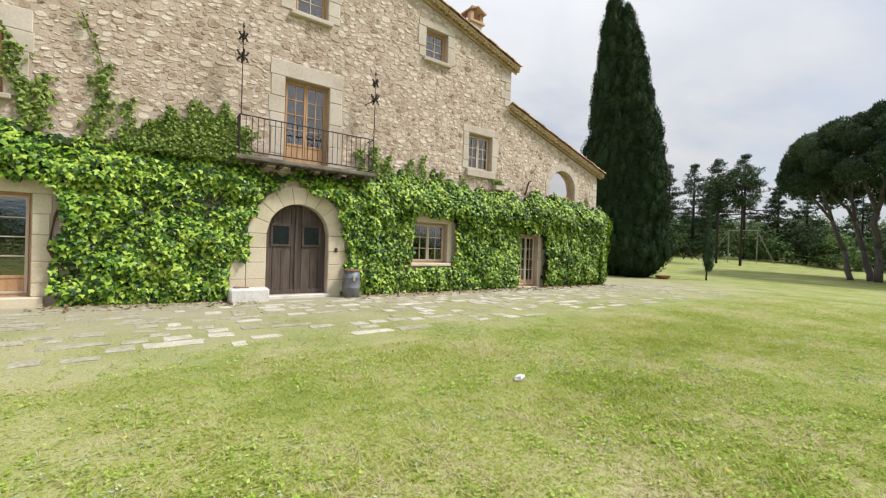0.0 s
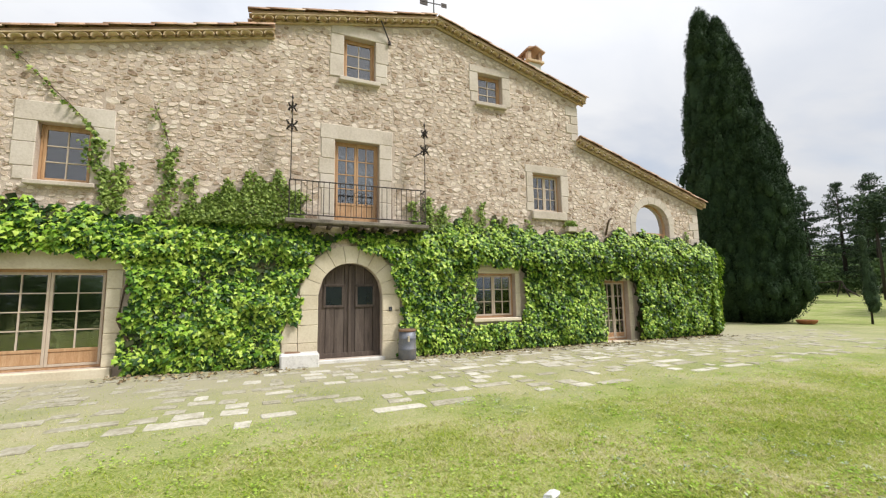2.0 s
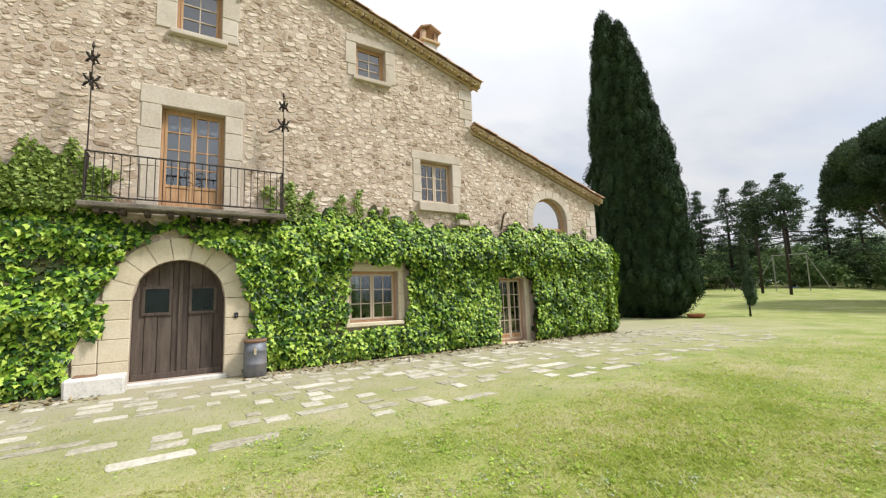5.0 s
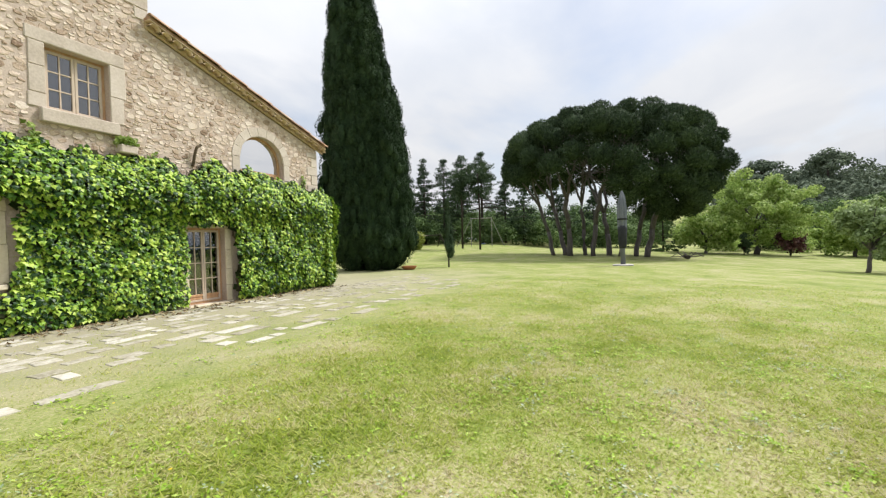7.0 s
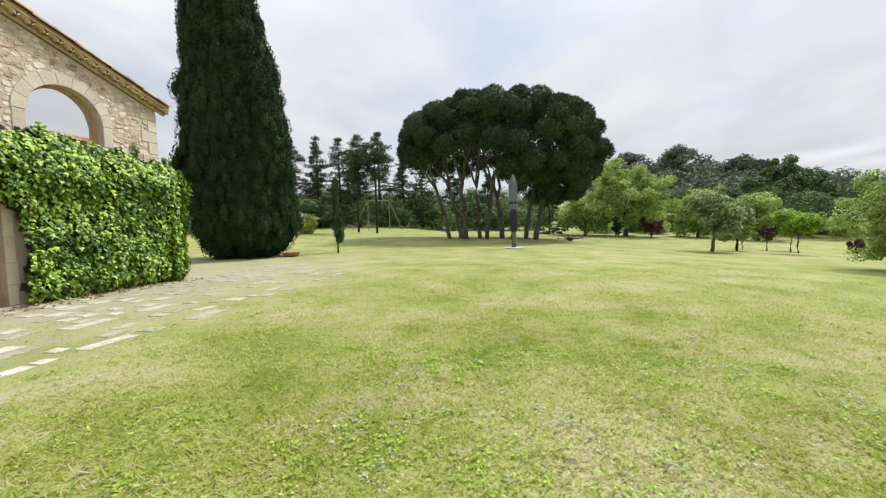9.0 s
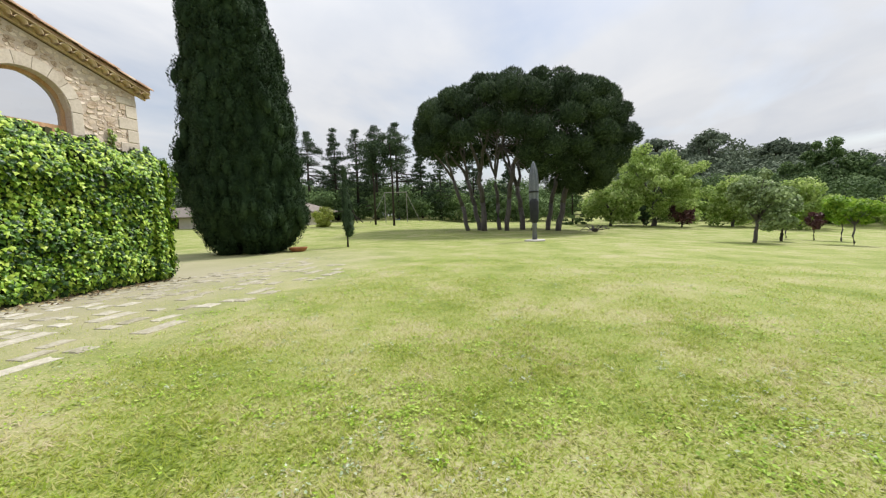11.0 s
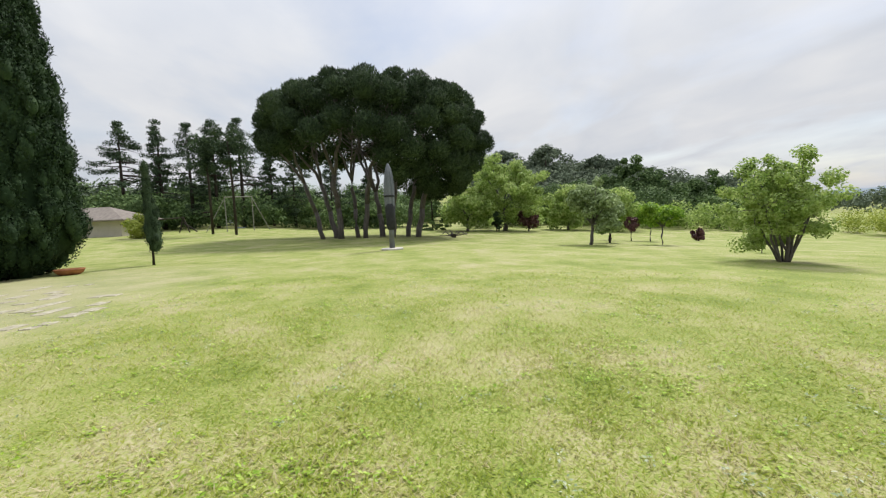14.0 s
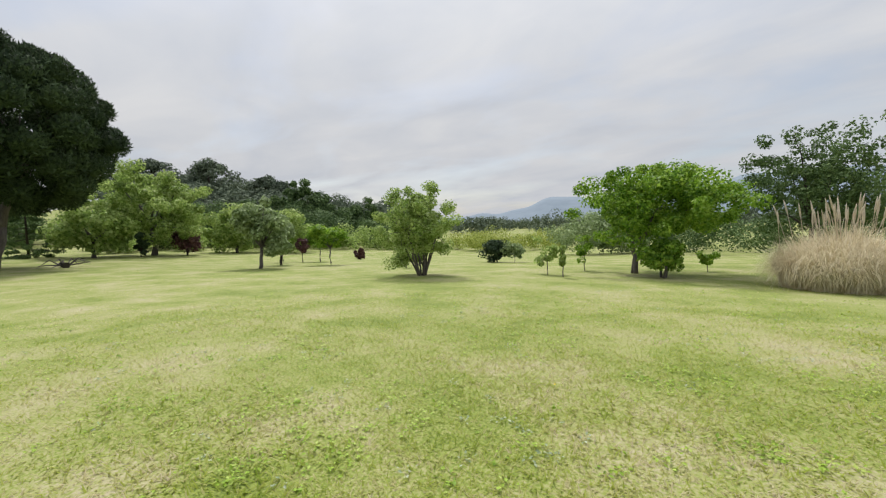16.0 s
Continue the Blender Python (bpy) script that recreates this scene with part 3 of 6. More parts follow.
# ---- dressed stone surrounds, windows and doors ----
def blocks(parent, rects, mat, y0=-0.022, name="stone_block", seed=1):
    for k, (x0, x1, z0, z1) in enumerate(rects):
        part(name, box(x0 + 0.004, x1 - 0.004, y0, 0.30 if name != "sill" else 0.2, z0 + 0.004, z1 - 0.004, 0.012, wob=0.004, seed=seed * 31 + k), mat, parent)


def surround(parent, o, mat, lint=0.36, jamb=0.36, sill=0.14, seed=1, jambs=True):
    x0, x1, z0, z1, _ = o
    rr = random.Random(seed)
    rects = [(x0 - jamb * 0.9, x1 + jamb * 0.9, z1, z1 + lint)]
    if jambs:
        for side in (0, 1):
            z = z1
            while z > z0 + 0.02:
                h = min(rr.uniform(0.38, 0.7), z - z0)
                if z - z0 - h < 0.15:
                    h = z - z0
                w = jamb * rr.uniform(0.75, 1.0)
                rects.append((x0 - w, x0, z - h, z) if side == 0 else (x1, x1 + w, z - h, z))
                z -= h
    blocks(parent, rects, mat, seed=seed)
    if sill:
        part("sill", box(x0 - 0.12, x1 + 0.12, -0.12, 0.22, z0 - sill, z0 - 0.003, 0.015), mat, parent, "projecting stone sill")


def casements(parent, o, y, leaves_n, cols, rows, panel=0.0, frame_mat=None, bar_mat=None, fw=0.055):
    """A fixed frame and glazed leaves with muntins and a pane in each field."""
    x0, x1, z0, z1, _ = o
    frame_mat, bar_mat = frame_mat or M_PINEWOOD, bar_mat or M_MUNTIN
    for a, b, c, d in ((x0, x0 + fw, z0, z1), (x1 - fw, x1, z0, z1), (x0 + fw, x1 - fw, z1 - fw, z1), (x0 + fw, x1 - fw, z0, z0 + fw)):
        part("window_frame", box(a, b, y, y + 0.09, c, d, 0.006), frame_mat, parent)
    ix0, ix1, iz0, iz1 = x0 + fw, x1 - fw, z0 + fw, z1 - fw
    w = (ix1 - ix0) / leaves_n
    for k in range(leaves_n):
        a, b = ix0 + k * w + 0.003, ix0 + (k + 1) * w - 0.003
        st = 0.05
        leaf_ob = part("casement", box(a, a + st, y - 0.012, y + 0.05, iz0, iz1, 0.005, bm=box(b - st, b, y - 0.012, y + 0.05, iz0, iz1, 0.005,
                       bm=box(a + st, b - st, y - 0.012, y + 0.05, iz1 - st, iz1, 0.005, bm=box(a + st, b - st, y - 0.012, y + 0.05, iz0, iz0 + st, 0.005)))),
                       bar_mat if leaves_n > 1 else frame_mat, parent)
        ga, gb, gc, gd = a + st, b - st, iz0 + st, iz1 - st
        if panel:
            part("door_panel", box(ga, gb, y, y + 0.03, gc, gc + panel, 0.01), frame_mat, leaf_ob, "solid lower wooden panel")
            part("door_rail", box(ga, gb, y - 0.012, y + 0.05, gc + panel, gc + panel + 0.06, 0.004), frame_mat, leaf_ob)
            gc += panel + 0.06
        cw, rh, t = (gb - ga) / cols, (gd - gc) / rows, 0.022
        for i in range(1, cols):
            part("muntin", box(ga + i * cw - t / 2, ga + i * cw + t / 2, y - 0.004, y + 0.03, gc, gd), bar_mat, leaf_ob)
        for j in range(1, rows):
            part("muntin", box(ga, gb, y - 0.006, y + 0.028, gc + j * rh - t / 2, gc + j * rh + t / 2), bar_mat, leaf_ob)
        for i in range(cols):
            for j in range(rows):
                p = part("pane", box(ga + i * cw, ga + (i + 1) * cw, y + 0.018, y + 0.022, gc + j * rh, gc + (j + 1) * rh), M_GLASS, leaf_ob)
                p.visible_shadow = False


def window(name, o, label, cols, rows, leaves_n=2, mat=None, y=0.17, sill=0.14, seed=1, lint=0.36, jamb=0.36, category="window", panel=0.0, bars=None, jambs=True):
    w = thing(name, label, category, kind="structure")
    surround(w, o, mat or M_ASHLAR, lint, jamb, sill, seed, jambs)
    casements(w, o, y, leaves_n, cols, rows, panel, bar_mat=bars)
    return w


window("window_1", OPEN["window_ground"], "small-paned double casement window framed by vine leaves", 2, 3, mat=M_SAND, seed=2, lint=0.2, jamb=0.2, sill=0.1)
window("window_2", OPEN["window_upper_left"], "wooden window with blue sky reflections in grey stone surround", 2, 3, 1, seed=3, lint=0.42, jamb=0.42, sill=0.1, bars=M_MUNTIN)
window("window_3", OPEN["window_upper_right"], "wooden double casement window in a dressed stone surround", 2, 3, seed=4, lint=0.26, jamb=0.33, sill=0.26)
window("window_4", OPEN["window_attic_left"], "small wooden attic window in a pale stone surround", 2, 3, 1, seed=5, lint=0.32, jamb=0.38, sill=0.12)
window("window_5", OPEN["window_attic_right"], "small wooden attic window with a moulded stone sill", 2, 3, 1, seed=6, lint=0.22, jamb=0.32, sill=0.12)
window("door_2", OPEN["door_left"], "wide glazed double door of worn pine with small panes", 2, 4, seed=7, lint=0.42, jamb=0.34, sill=0.0, category="door", panel=0.24, mat=M_SAND)
window("door_3", OPEN["door_right"], "narrow glazed double door half covered by vine leaves", 2, 4, seed=8, lint=0.2, jamb=0.22, sill=0.0, category="door", panel=0.08, mat=M_SAND)
window("door_4", OPEN["door_balcony"], "tall glazed balcony door of orange pine with small panes", 2, 4, seed=9, lint=0.40, jamb=0.42, sill=0.0, category="door", panel=0.42, bars=M_PINEWOOD)
for nm, o in (("door_left", OPEN["door_left"]), ("door_right", OPEN["door_right"])):
    tagged(part("threshold", box(o[0] - 0.2, o[1] + 0.2, -0.16, 0.3, -0.05, o[2] - 0.003, 0.015), M_SAND, None), "worn stone threshold under a glazed door", "threshold", kind="structure")


def arch_band(o, r_in, r_out, n, y0, y1, parent, mat, zc, name="voussoir", ratio=1.0, start=0.0, end=math.pi):
    """Wedge stones round an arch; ratio flattens it to an ellipse."""
    xc = (o[0] + o[1]) / 2
    for k in range(n):
        a0, a1 = start + (end - start) * k / n + 0.006, start + (end - start) * (k + 1) / n - 0.006
        V, Fq = [], []
        for y in (y0, y1):
            for s in range(4):
                a = a0 + (a1 - a0) * s / 3
                for r, q in ((r_in, ratio), (r_out, ratio if ratio == 1.0 else (r_in * ratio + r_out - r_in) / r_out)):
                    V.append((xc + r * math.cos(a), y, zc + r * q * math.sin(a)))
        for s in range(3):
            i = 2 * s
            Fq += [(i, i + 1, i + 3, i + 2), (i + 8, i + 10, i + 11, i + 9), (i + 1, i + 9, i + 11, i + 3), (i, i + 2, i + 10, i + 8)]
        Fq += [(0, 8, 9, 1), (6, 7, 15, 14)]
        obj(name, np_mesh(name, V, Fq, mat), parent)


# the arched plank door
o = OPEN["door_arch"]
d1 = thing("door_1", "closed arched double door of weathered grey-brown oak planks", "door", kind="structure")
arch_band(o, 0.80, 1.24, 9, -0.05, 0.32, d1, M_SAND, 1.65)
for side in (-1, 1):
    rr = random.Random(40 + side)
    z = 1.645
    while z > 0.02:
        h = min(rr.choice((0.36, 0.42, 0.5)), z + 0.02)
        w = rr.uniform(0.42, 0.62) if side > 0 else rr.uniform(0.40, 0.5)
        a, b = (0.80, 0.80 + w) if side > 0 else (-0.80 - w, -0.80)
        part("stone_block", box(a + 0.004, b - 0.004, -0.05, 0.32, z - h + 0.004, z - 0.002, 0.012, wob=0.003, seed=int(z * 100)), M_SAND, d1)
        if side < 0:
            part("stone_block", box(a - 0.36, a - 0.004, -0.045, 0.2, z - h + 0.004, z - 0.002, 0.012, wob=0.003, seed=int(z * 90)), M_SAND, d1)
        z -= h
part("threshold", box(-0.86, 0.86, -0.14, 0.3, -0.05, 0.075, 0.012), M_WHITESTONE, d1, "pale worn stone step")
for side in (-1, 1):
    lf = None
    xs = [0.012, 0.14, 0.38, 0.60, 0.795]
    for k, (a, b) in enumerate(zip(xs, xs[1:])):
        n = 5
        V, Fq = [], []
        for y in (0.19 + 0.006 * (k % 2), 0.25):
            for i in range(n + 1):
                x = a + 0.006 + (b - a - 0.012) * i / n
                zt = 1.65 + math.sqrt(max(0.0, 0.80 ** 2 - x * x)) - 0.012
                V += [(side * x, y, 0.085), (side * x, y, zt)]
        m2 = 2 * (n + 1)
        for i in range(n):
            j = 2 * i
            Fq += [(j, j + 2, j + 3, j + 1), (j + m2, j + 1 + m2, j + 3 + m2, j + 2 + m2), (j + 1, j + 3, j + 3 + m2, j + 1 + m2)]
        Fq += [(0, 1, 1 + m2, m2), (2 * n, 2 * n + m2, 2 * n + 1 + m2, 2 * n + 1)]
        p = obj("plank", np_mesh("plank", V, Fq, M_OAK), lf if lf else d1)
        if lf is None:
            lf = p
            lf.name = "door_leaf"
    for a, b, c, d in ((0.012, 0.79, 0.085, 0.20), (0.14, 0.66, 1.33, 1.39), (0.14, 0.20, 1.39, 1.86), (0.60, 0.66, 1.39, 1.86), (0.14, 0.66, 1.86, 1.92)):
        x0, x1 = sorted((side * a, side * b))
        part("door_rail", box(x0, x1, 0.165, 0.20, c, d, 0.006), M_OAK, lf)
    x0, x1 = sorted((side * 0.20, side * 0.60))
    part("dark_panel", box(x0, x1, 0.178, 0.196, 1.39, 1.86), M_DARKPANEL, lf, "dark glazed hatch in the door")
part("meeting_strip", box(-0.035, 0.035, 0.155, 0.2, 0.085, 2.40, 0.006), M_OAK, d1)
bell = thing("doorbell", "small dark doorbell box on the stone jamb", "doorbell", pose(1.02, -0.052, 1.27))
part("casing", box(-0.04, 0.04, -0.025, 0.0, -0.055, 0.055, 0.006), M_BLACKCLOTH, bell)
part("button", lathe([(0.014, 0.0), (0.014, 0.008), (0.006, 0.012)], 10), M_ZINC, bell, m=pose(0, -0.025, -0.01, 90, 0, 0))

# the arched upper window
o = OPEN["window_arched"]
w6 = thing("window_6", "wide arched window with a brown wooden frame and white curtain behind", "window", kind="structure")
rx = (o[1] - o[0]) / 2
arch_band(o, rx, rx + 0.26, 9, -0.024, 0.3, w6, M_ASHLAR, o[3] - o[4], ratio=o[4] / rx)
blocks(w6, [(o[0] - 0.26, o[0], o[2], o[3] - o[4]), (o[1], o[1] + 0.26, o[2], o[3] - o[4]), (o[0] - 0.26, o[1] + 0.26, o[2] - 0.2, o[2])], M_ASHLAR, seed=11)
arch_band(o, rx - 0.07, rx - 0.002, 8, 0.17, 0.26, w6, M_PINEWOOD, o[3] - o[4], "window_frame", ratio=(o[4] - 0.05) / (rx - 0.05))
part("window_frame", box(o[0], o[0] + 0.07, 0.17, 0.26, o[2], o[3] - o[4]), M_PINEWOOD, w6)
part("window_frame", box(o[1] - 0.07, o[1], 0.17, 0.26, o[2], o[3] - o[4]), M_PINEWOOD, w6)
part("window_frame", box(o[0] + 0.07, o[1] - 0.07, 0.17, 0.26, o[2], o[2] + 0.2), M_PINEWOOD, w6)
pts = [(o[0] + 0.07, o[2] + 0.2), (o[1] - 0.07, o[2] + 0.2)] + [((o[0] + o[1]) / 2 + (rx - 0.06) * math.cos(math.pi * k / 16), o[3] - o[4] + (o[4] - 0.05) * math.sin(math.pi * k / 16)) for k in range(17)]
bm = bmesh.new()
fa = bm.faces.new([bm.verts.new((x, 0.2, z)) for x, z in pts])
ex = bmesh.ops.extrude_face_region(bm, geom=[fa])["geom"]
bmesh.ops.translate(bm, verts=[g for g in ex if isinstance(g, bmesh.types.BMVert)], vec=(0, 0.006, 0))
part("pane", bm, M_GLASS, w6).visible_shadow = False


def curtain(x0, x1, z0, z1, y, label):
    n = 40
    V, Fq = [], []
    for i in range(n + 1):
        u = i / n
        for z in (z0, z1):
            V.append((x0 + (x1 - x0) * u, y + 0.035 * math.sin(u * 34) + 0.01 * math.sin(u * 91), z))
    for i in range(n):
        Fq.append((2 * i, 2 * i + 2, 2 * i + 3, 2 * i + 1))
    me = np_mesh("curtain", V, Fq, M_CURTAIN, True)
    ob = obj("curtain", me)
    so = ob.modifiers.new("thickness", "SOLIDIFY")
    so.thickness = 0.004
    return tagged(ob, label, "curtain")


curtain(11.0, 11.5, 3.3, 4.75, 0.62, "white gathered curtain hanging behind the arched window")
curtain(10.0, 10.15, 3.3, 4.75, 0.62, "white gathered curtain hanging behind the arched window")

# ---- balcony ----
balcony = thing("balcony", "shallow stone balcony with a thin wrought-iron railing", "balcony", pose(0, 0, 0))
BX0, BX1, BY = -1.55, 1.88, -0.42
part("slab", box(BX0 - 0.08, BX1 + 0.08, BY - 0.08, -0.048, 3.36, 3.46, 0.02, wob=0.008, seed=3), M_SLAB, balcony, "mossy grey stone slab")
for k in range(9):
    x = BX0 + (BX1 - BX0) * (k + 0.5) / 9
    part("joist", box(x - 0.05, x + 0.05, BY - 0.02, -0.05, 3.27, 3.357, 0.01), M_OAK, balcony, "dark timber joist under the slab")


def bar(p, q, r, parent, name, mat=None, sides=6):
    return part(name, tube([p, q], r, sides), mat or M_IRON, parent)


for z in (4.40, 3.56):
    bar((BX0, BY, z), (BX1, BY, z), 0.016, balcony, "rail")
    bar((BX0, BY, z), (BX0, -0.02, z), 0.014, balcony, "rail")
    bar((BX1, BY, z), (BX1, -0.02, z), 0.014, balcony, "rail")
for k in range(27):
    x = BX0 + (BX1 - BX0) * k / 26
    bar((x, BY, 3.46 if k in (0, 26) else 3.56), (x, BY, 4.40), 0.016 if k in (0, 26) else 0.0085, balcony, "baluster")
for x in (BX0, BX1):
    for k in range(1, 4):
        bar((x, BY + 0.1 * k, 3.56), (x, BY + 0.1 * k, 4.40), 0.0085, balcony, "baluster")
# scrolled ornament in the middle of the rail
for s in (-1, 1):
    for zc, r in ((4.12, 0.10), (3.92, 0.08)):
        pts = [((BX0 + BX1) / 2 + s * (0.02 + r - r * (1 - a / 14) * math.cos(a * 0.62)), BY - 0.012, zc + r * (1 - a / 14) * math.sin(a * 0.62)) for a in range(12)]
        part("scroll", tube(pts, 0.008, 5), M_IRON, balcony)


def iron_cross(x, top, lean):
    c = thing("iron_finial", "tall wrought-iron finial with leaf crosses on the balcony corner", "finial", pose(x, BY, 4.41), group="balcony finials")
    H = top - 4.41
    part("shaft", tube([(0, 0, 0), (0, 0, H)], [0.013, 0.009], 6), M_IRON, c)
    for zc, r in ((H - 0.22, 0.13), (H - 0.68, 0.17)):
        for k in range(4):
            a = math.pi / 4 + k * math.pi / 2
            for dy in (0, 1):
                ux, uz = math.cos(a), math.sin(a)
                px, py = (ux, 0) if dy == 0 else (0, ux)
                pts = [(0, 0, zc), (px * r * 0.6, py * r * 0.6, zc + uz * r * 0.3), (px * r, py * r, zc + uz * r), (px * r * 0.6, py * r * 0.6, zc + uz * r * 1.05)]
                part("scroll_leaf", tube(pts, [0.014, 0.027, 0.022, 0.010], 5), M_IRON, c)
    part("pommel", lathe([(0.012, H - 0.02), (0.03, H + 0.02), (0.02, H + 0.06), (0.004, H + 0.12)], 8), M_IRON, c)
    if lean:
        part("arrow", tube([(-0.32, -0.05, H - 0.92), (0.1, 0.02, H - 0.62)], [0.02, 0.01], 6), M_IRON, c)


iron_cross(BX0 + 0.02, 6.42, 0)
iron_cross(BX1, 6.22, 1)

planter = thing("stone_planter", "small grey stone trough with a green plant on the wall", "planter", pose(6.98, 0, 3.68))
part("trough", box(-0.17, 0.17, -0.24, -0.002, -0.12, 0.06, 0.02), M_ASHLAR, planter)
n = 160
P = np.stack([RNG.uniform(-0.16, 0.16, n), RNG.uniform(-0.22, -0.04, n), RNG.uniform(0.05, 0.2, n)], -1)
obj("plant", leaves("plant", P, RNG.normal(size=(n, 3)) + (0, -0.5, 0.6), RNG.normal(size=(n, 3)) + (0, -0.3, 0.5), 0.10, M_LIGHTLEAF), planter)
iron_hook = thing("wall_bracket", "bent dark iron bracket on the stone wall", "bracket", pose(8.55, 0, 3.9))
part("stem", tube([(0, -0.02, -0.35), (0, -0.12, -0.05), (0.03, -0.16, 0.12), (0.14, -0.16, 0.2)], 0.035, 7), M_STEM, iron_hook)
hook = thing("roof_hook", "thin dark iron rod fixed on the upper wall", "hook", pose(1.02, 0, 8.35))
part("rod", tube([(-0.30, -0.20, 0.85), (-0.02, -0.05, 0.36)], 0.02, 6), M_IRON, hook)
part("anchor", lathe([(0.02, 0.0), (0.05, 0.02), (0.04, 0.10), (0.015, 0.12)], 8), M_IRON, hook, m=pose(-0.02, -0.06, 0.26))

# ---- beside the arched door ----
barrel = thing("metal_barrel", "old grey zinc barrel with a rusty rim beside the door", "barrel", pose(1.36, -0.40, gz(1.36, -0.4)))
part("body", lathe([(0.20, 0.0), (0.225, 0.02), (0.228, 0.26), (0.234, 0.27), (0.228, 0.28), (0.222, 0.52), (0.228, 0.53), (0.222, 0.54), (0.212, 0.70)], 28), M_ZINC, barrel, smooth=True)
part("rim", lathe([(0.216, 0.70), (0.226, 0.71), (0.222, 0.755), (0.20, 0.76)], 28), M_RUST, barrel, smooth=True)
part("lid", lathe([(0.19, 0.74), (0.16, 0.765), (0.05, 0.77)], 24), M_SOIL, barrel)
part("emblem", box(-0.025, 0.025, -0.236, -0.225, 0.46, 0.60, 0.008), M_STRAW, barrel, "faded pale emblem", m=pose(0, 0, 0, 0, 0, -8))
bench = thing("stone_block", "low whitewashed stone block beside the arched door", "stone block", pose(-1.22, -0.28, gz(-1.2, -0.3)))
part("block", box(-0.44, 0.42, -0.22, 0.22, -0.04, 0.32, 0.035, wob=0.012, seed=9), M_WHITESTONE, bench)
part("soil", box(-0.34, 0.0, -0.12, 0.16, 0.31, 0.35, 0.02, wob=0.02, seed=4), M_RUST, bench, "heap of reddish earth")


# ---- trees ----
def limb(bm, p, q, r0, r1, rng, sag=0.1, steps=5, sides=7):
    p, q = np.array(p, float), np.array(q, float)
    pts = []
    for i in range(steps + 1):
        u = i / steps
        w = rng.normal(size=3) * np.linalg.norm(q - p) * 0.025 * (0 < i < steps)
        pts.append(tuple(p + (q - p) * u + w + np.array([0, 0, sag * math.sin(math.pi * u)])))
    tube(pts, [r0 + (r1 - r0) * i / steps for i in range(steps + 1)], sides, bm)


def clumps(rng, centre, radii, n, fill=0.55, rough=0.25, lower=-1.0):
    """Centres of leaf clumps in an uneven ellipsoid, thicker towards its skin."""
    d = sphere_dirs(n * 3, rng)
    d = d[d[:, 2] > lower][:n]
    r = rng.uniform(fill, 1.0, (len(d), 1)) * (1 + rough * np.sin(d[:, :1] * 5 + 1) * np.cos(d[:, 1:2] * 4 + d[:, 2:3] * 3))
    return np.asarray(centre) + d * r * np.asarray(radii)


def crown_leaves(rng, centres, clump_r, per, size, up=0.3, flat=0.75):
    n = len(centres) * per
    d = sphere_dirs(n, rng)
    cr = np.repeat(np.broadcast_to(np.asarray(clump_r, float), (len(centres),)), per)[:, None]
    P = np.repeat(centres, per, 0) + d * cr * rng.uniform(0.25, 1.0, (n, 1)) ** 0.5 * (1, 1, flat)
    nrm = d + rng.normal(size=(n, 3)) * 0.42 + (0, 0, up)
    tip = d + rng.normal(size=(n, 3)) * 0.7
    return P, nrm, tip, size * rng.uniform(0.6, 1.3, n)


def tree(name, label, x, y, h, width, mat, bark, seed, trunk_r=0.1, trunk_h=0.3, n=40, per=120, leaf=0.12, shift=(0, 0), stems=1, low=0.25, category="tree", clump=0.22, fill=0.5, lean=(0, 0), rough=0.25, z=None, splay=3.0):
    rng = np.random.default_rng(seed)
    base_z = gz(x, y) if z is None else z
    t = thing(name, label, category, pose(x, y, base_z))
    zc, rz = h * (1 + low) / 2, h * (1 - low) / 2 * 0.92
    c = np.array([shift[0], shift[1], zc])
    rad = np.array([width / 2 * 0.85, width / 2 * 0.85, rz])
    C = clumps(rng, c, rad, n, fill, rough)
    C[:, 2] = np.maximum(C[:, 2], 0.25)
    cr = width * clump * rng.uniform(0.5, 1.1, len(C))
    bm = bmesh.new()
    for s in range(stems):
        off = rng.normal(size=2) * trunk_r * (1.6 if stems > 1 else 0)
        top = np.array([lean[0] + off[0] * splay + shift[0] * 0.5, lean[1] + off[1] * splay + shift[1] * 0.5, h * trunk_h])
        limb(bm, (off[0], off[1], -0.1), top, trunk_r, trunk_r * 0.7, rng, 0, 4, 9)
        for k in rng.choice(len(C), min(len(C), max(5, 11 // stems)), replace=False):
            limb(bm, top, C[k], trunk_r * 0.5, trunk_r * 0.1, rng, 0.08 * h * 0.3, 4, 5)
    part("trunk", bm, bark, t, smooth=True)
    obj("crown", leaves("crown", *crown_leaves(rng, C, cr, per, leaf), mat), t)
    return t


def egg_cores(C, R, tall, sides=7, rows=5):
    """Closed egg shapes inside the foliage bunches, so that no sky shows through them."""
    a = np.arange(sides) * 2 * math.pi / sides
    b = (np.arange(rows) + 0.5) / rows * math.pi
    T = np.stack([np.outer(np.sin(b), np.cos(a)), np.outer(np.sin(b), np.sin(a)), np.outer(-np.cos(b), np.ones(sides)) * tall], -1).reshape(-1, 3)
    k = np.arange(rows - 1)[:, None] * sides + np.arange(sides)[None]
    k2 = np.arange(rows - 1)[:, None] * sides + (np.arange(sides)[None] + 1) % sides
    F = np.stack([k, k2, k2 + sides, k + sides], -1).reshape(-1, 4)
    V = C[:, None, :] + T[None] * np.asarray(R, float).reshape(-1, 1, 1)
    return V.reshape(-1, 3), ((np.arange(len(C)) * len(T))[:, None, None] + F[None]).reshape(-1, 4)


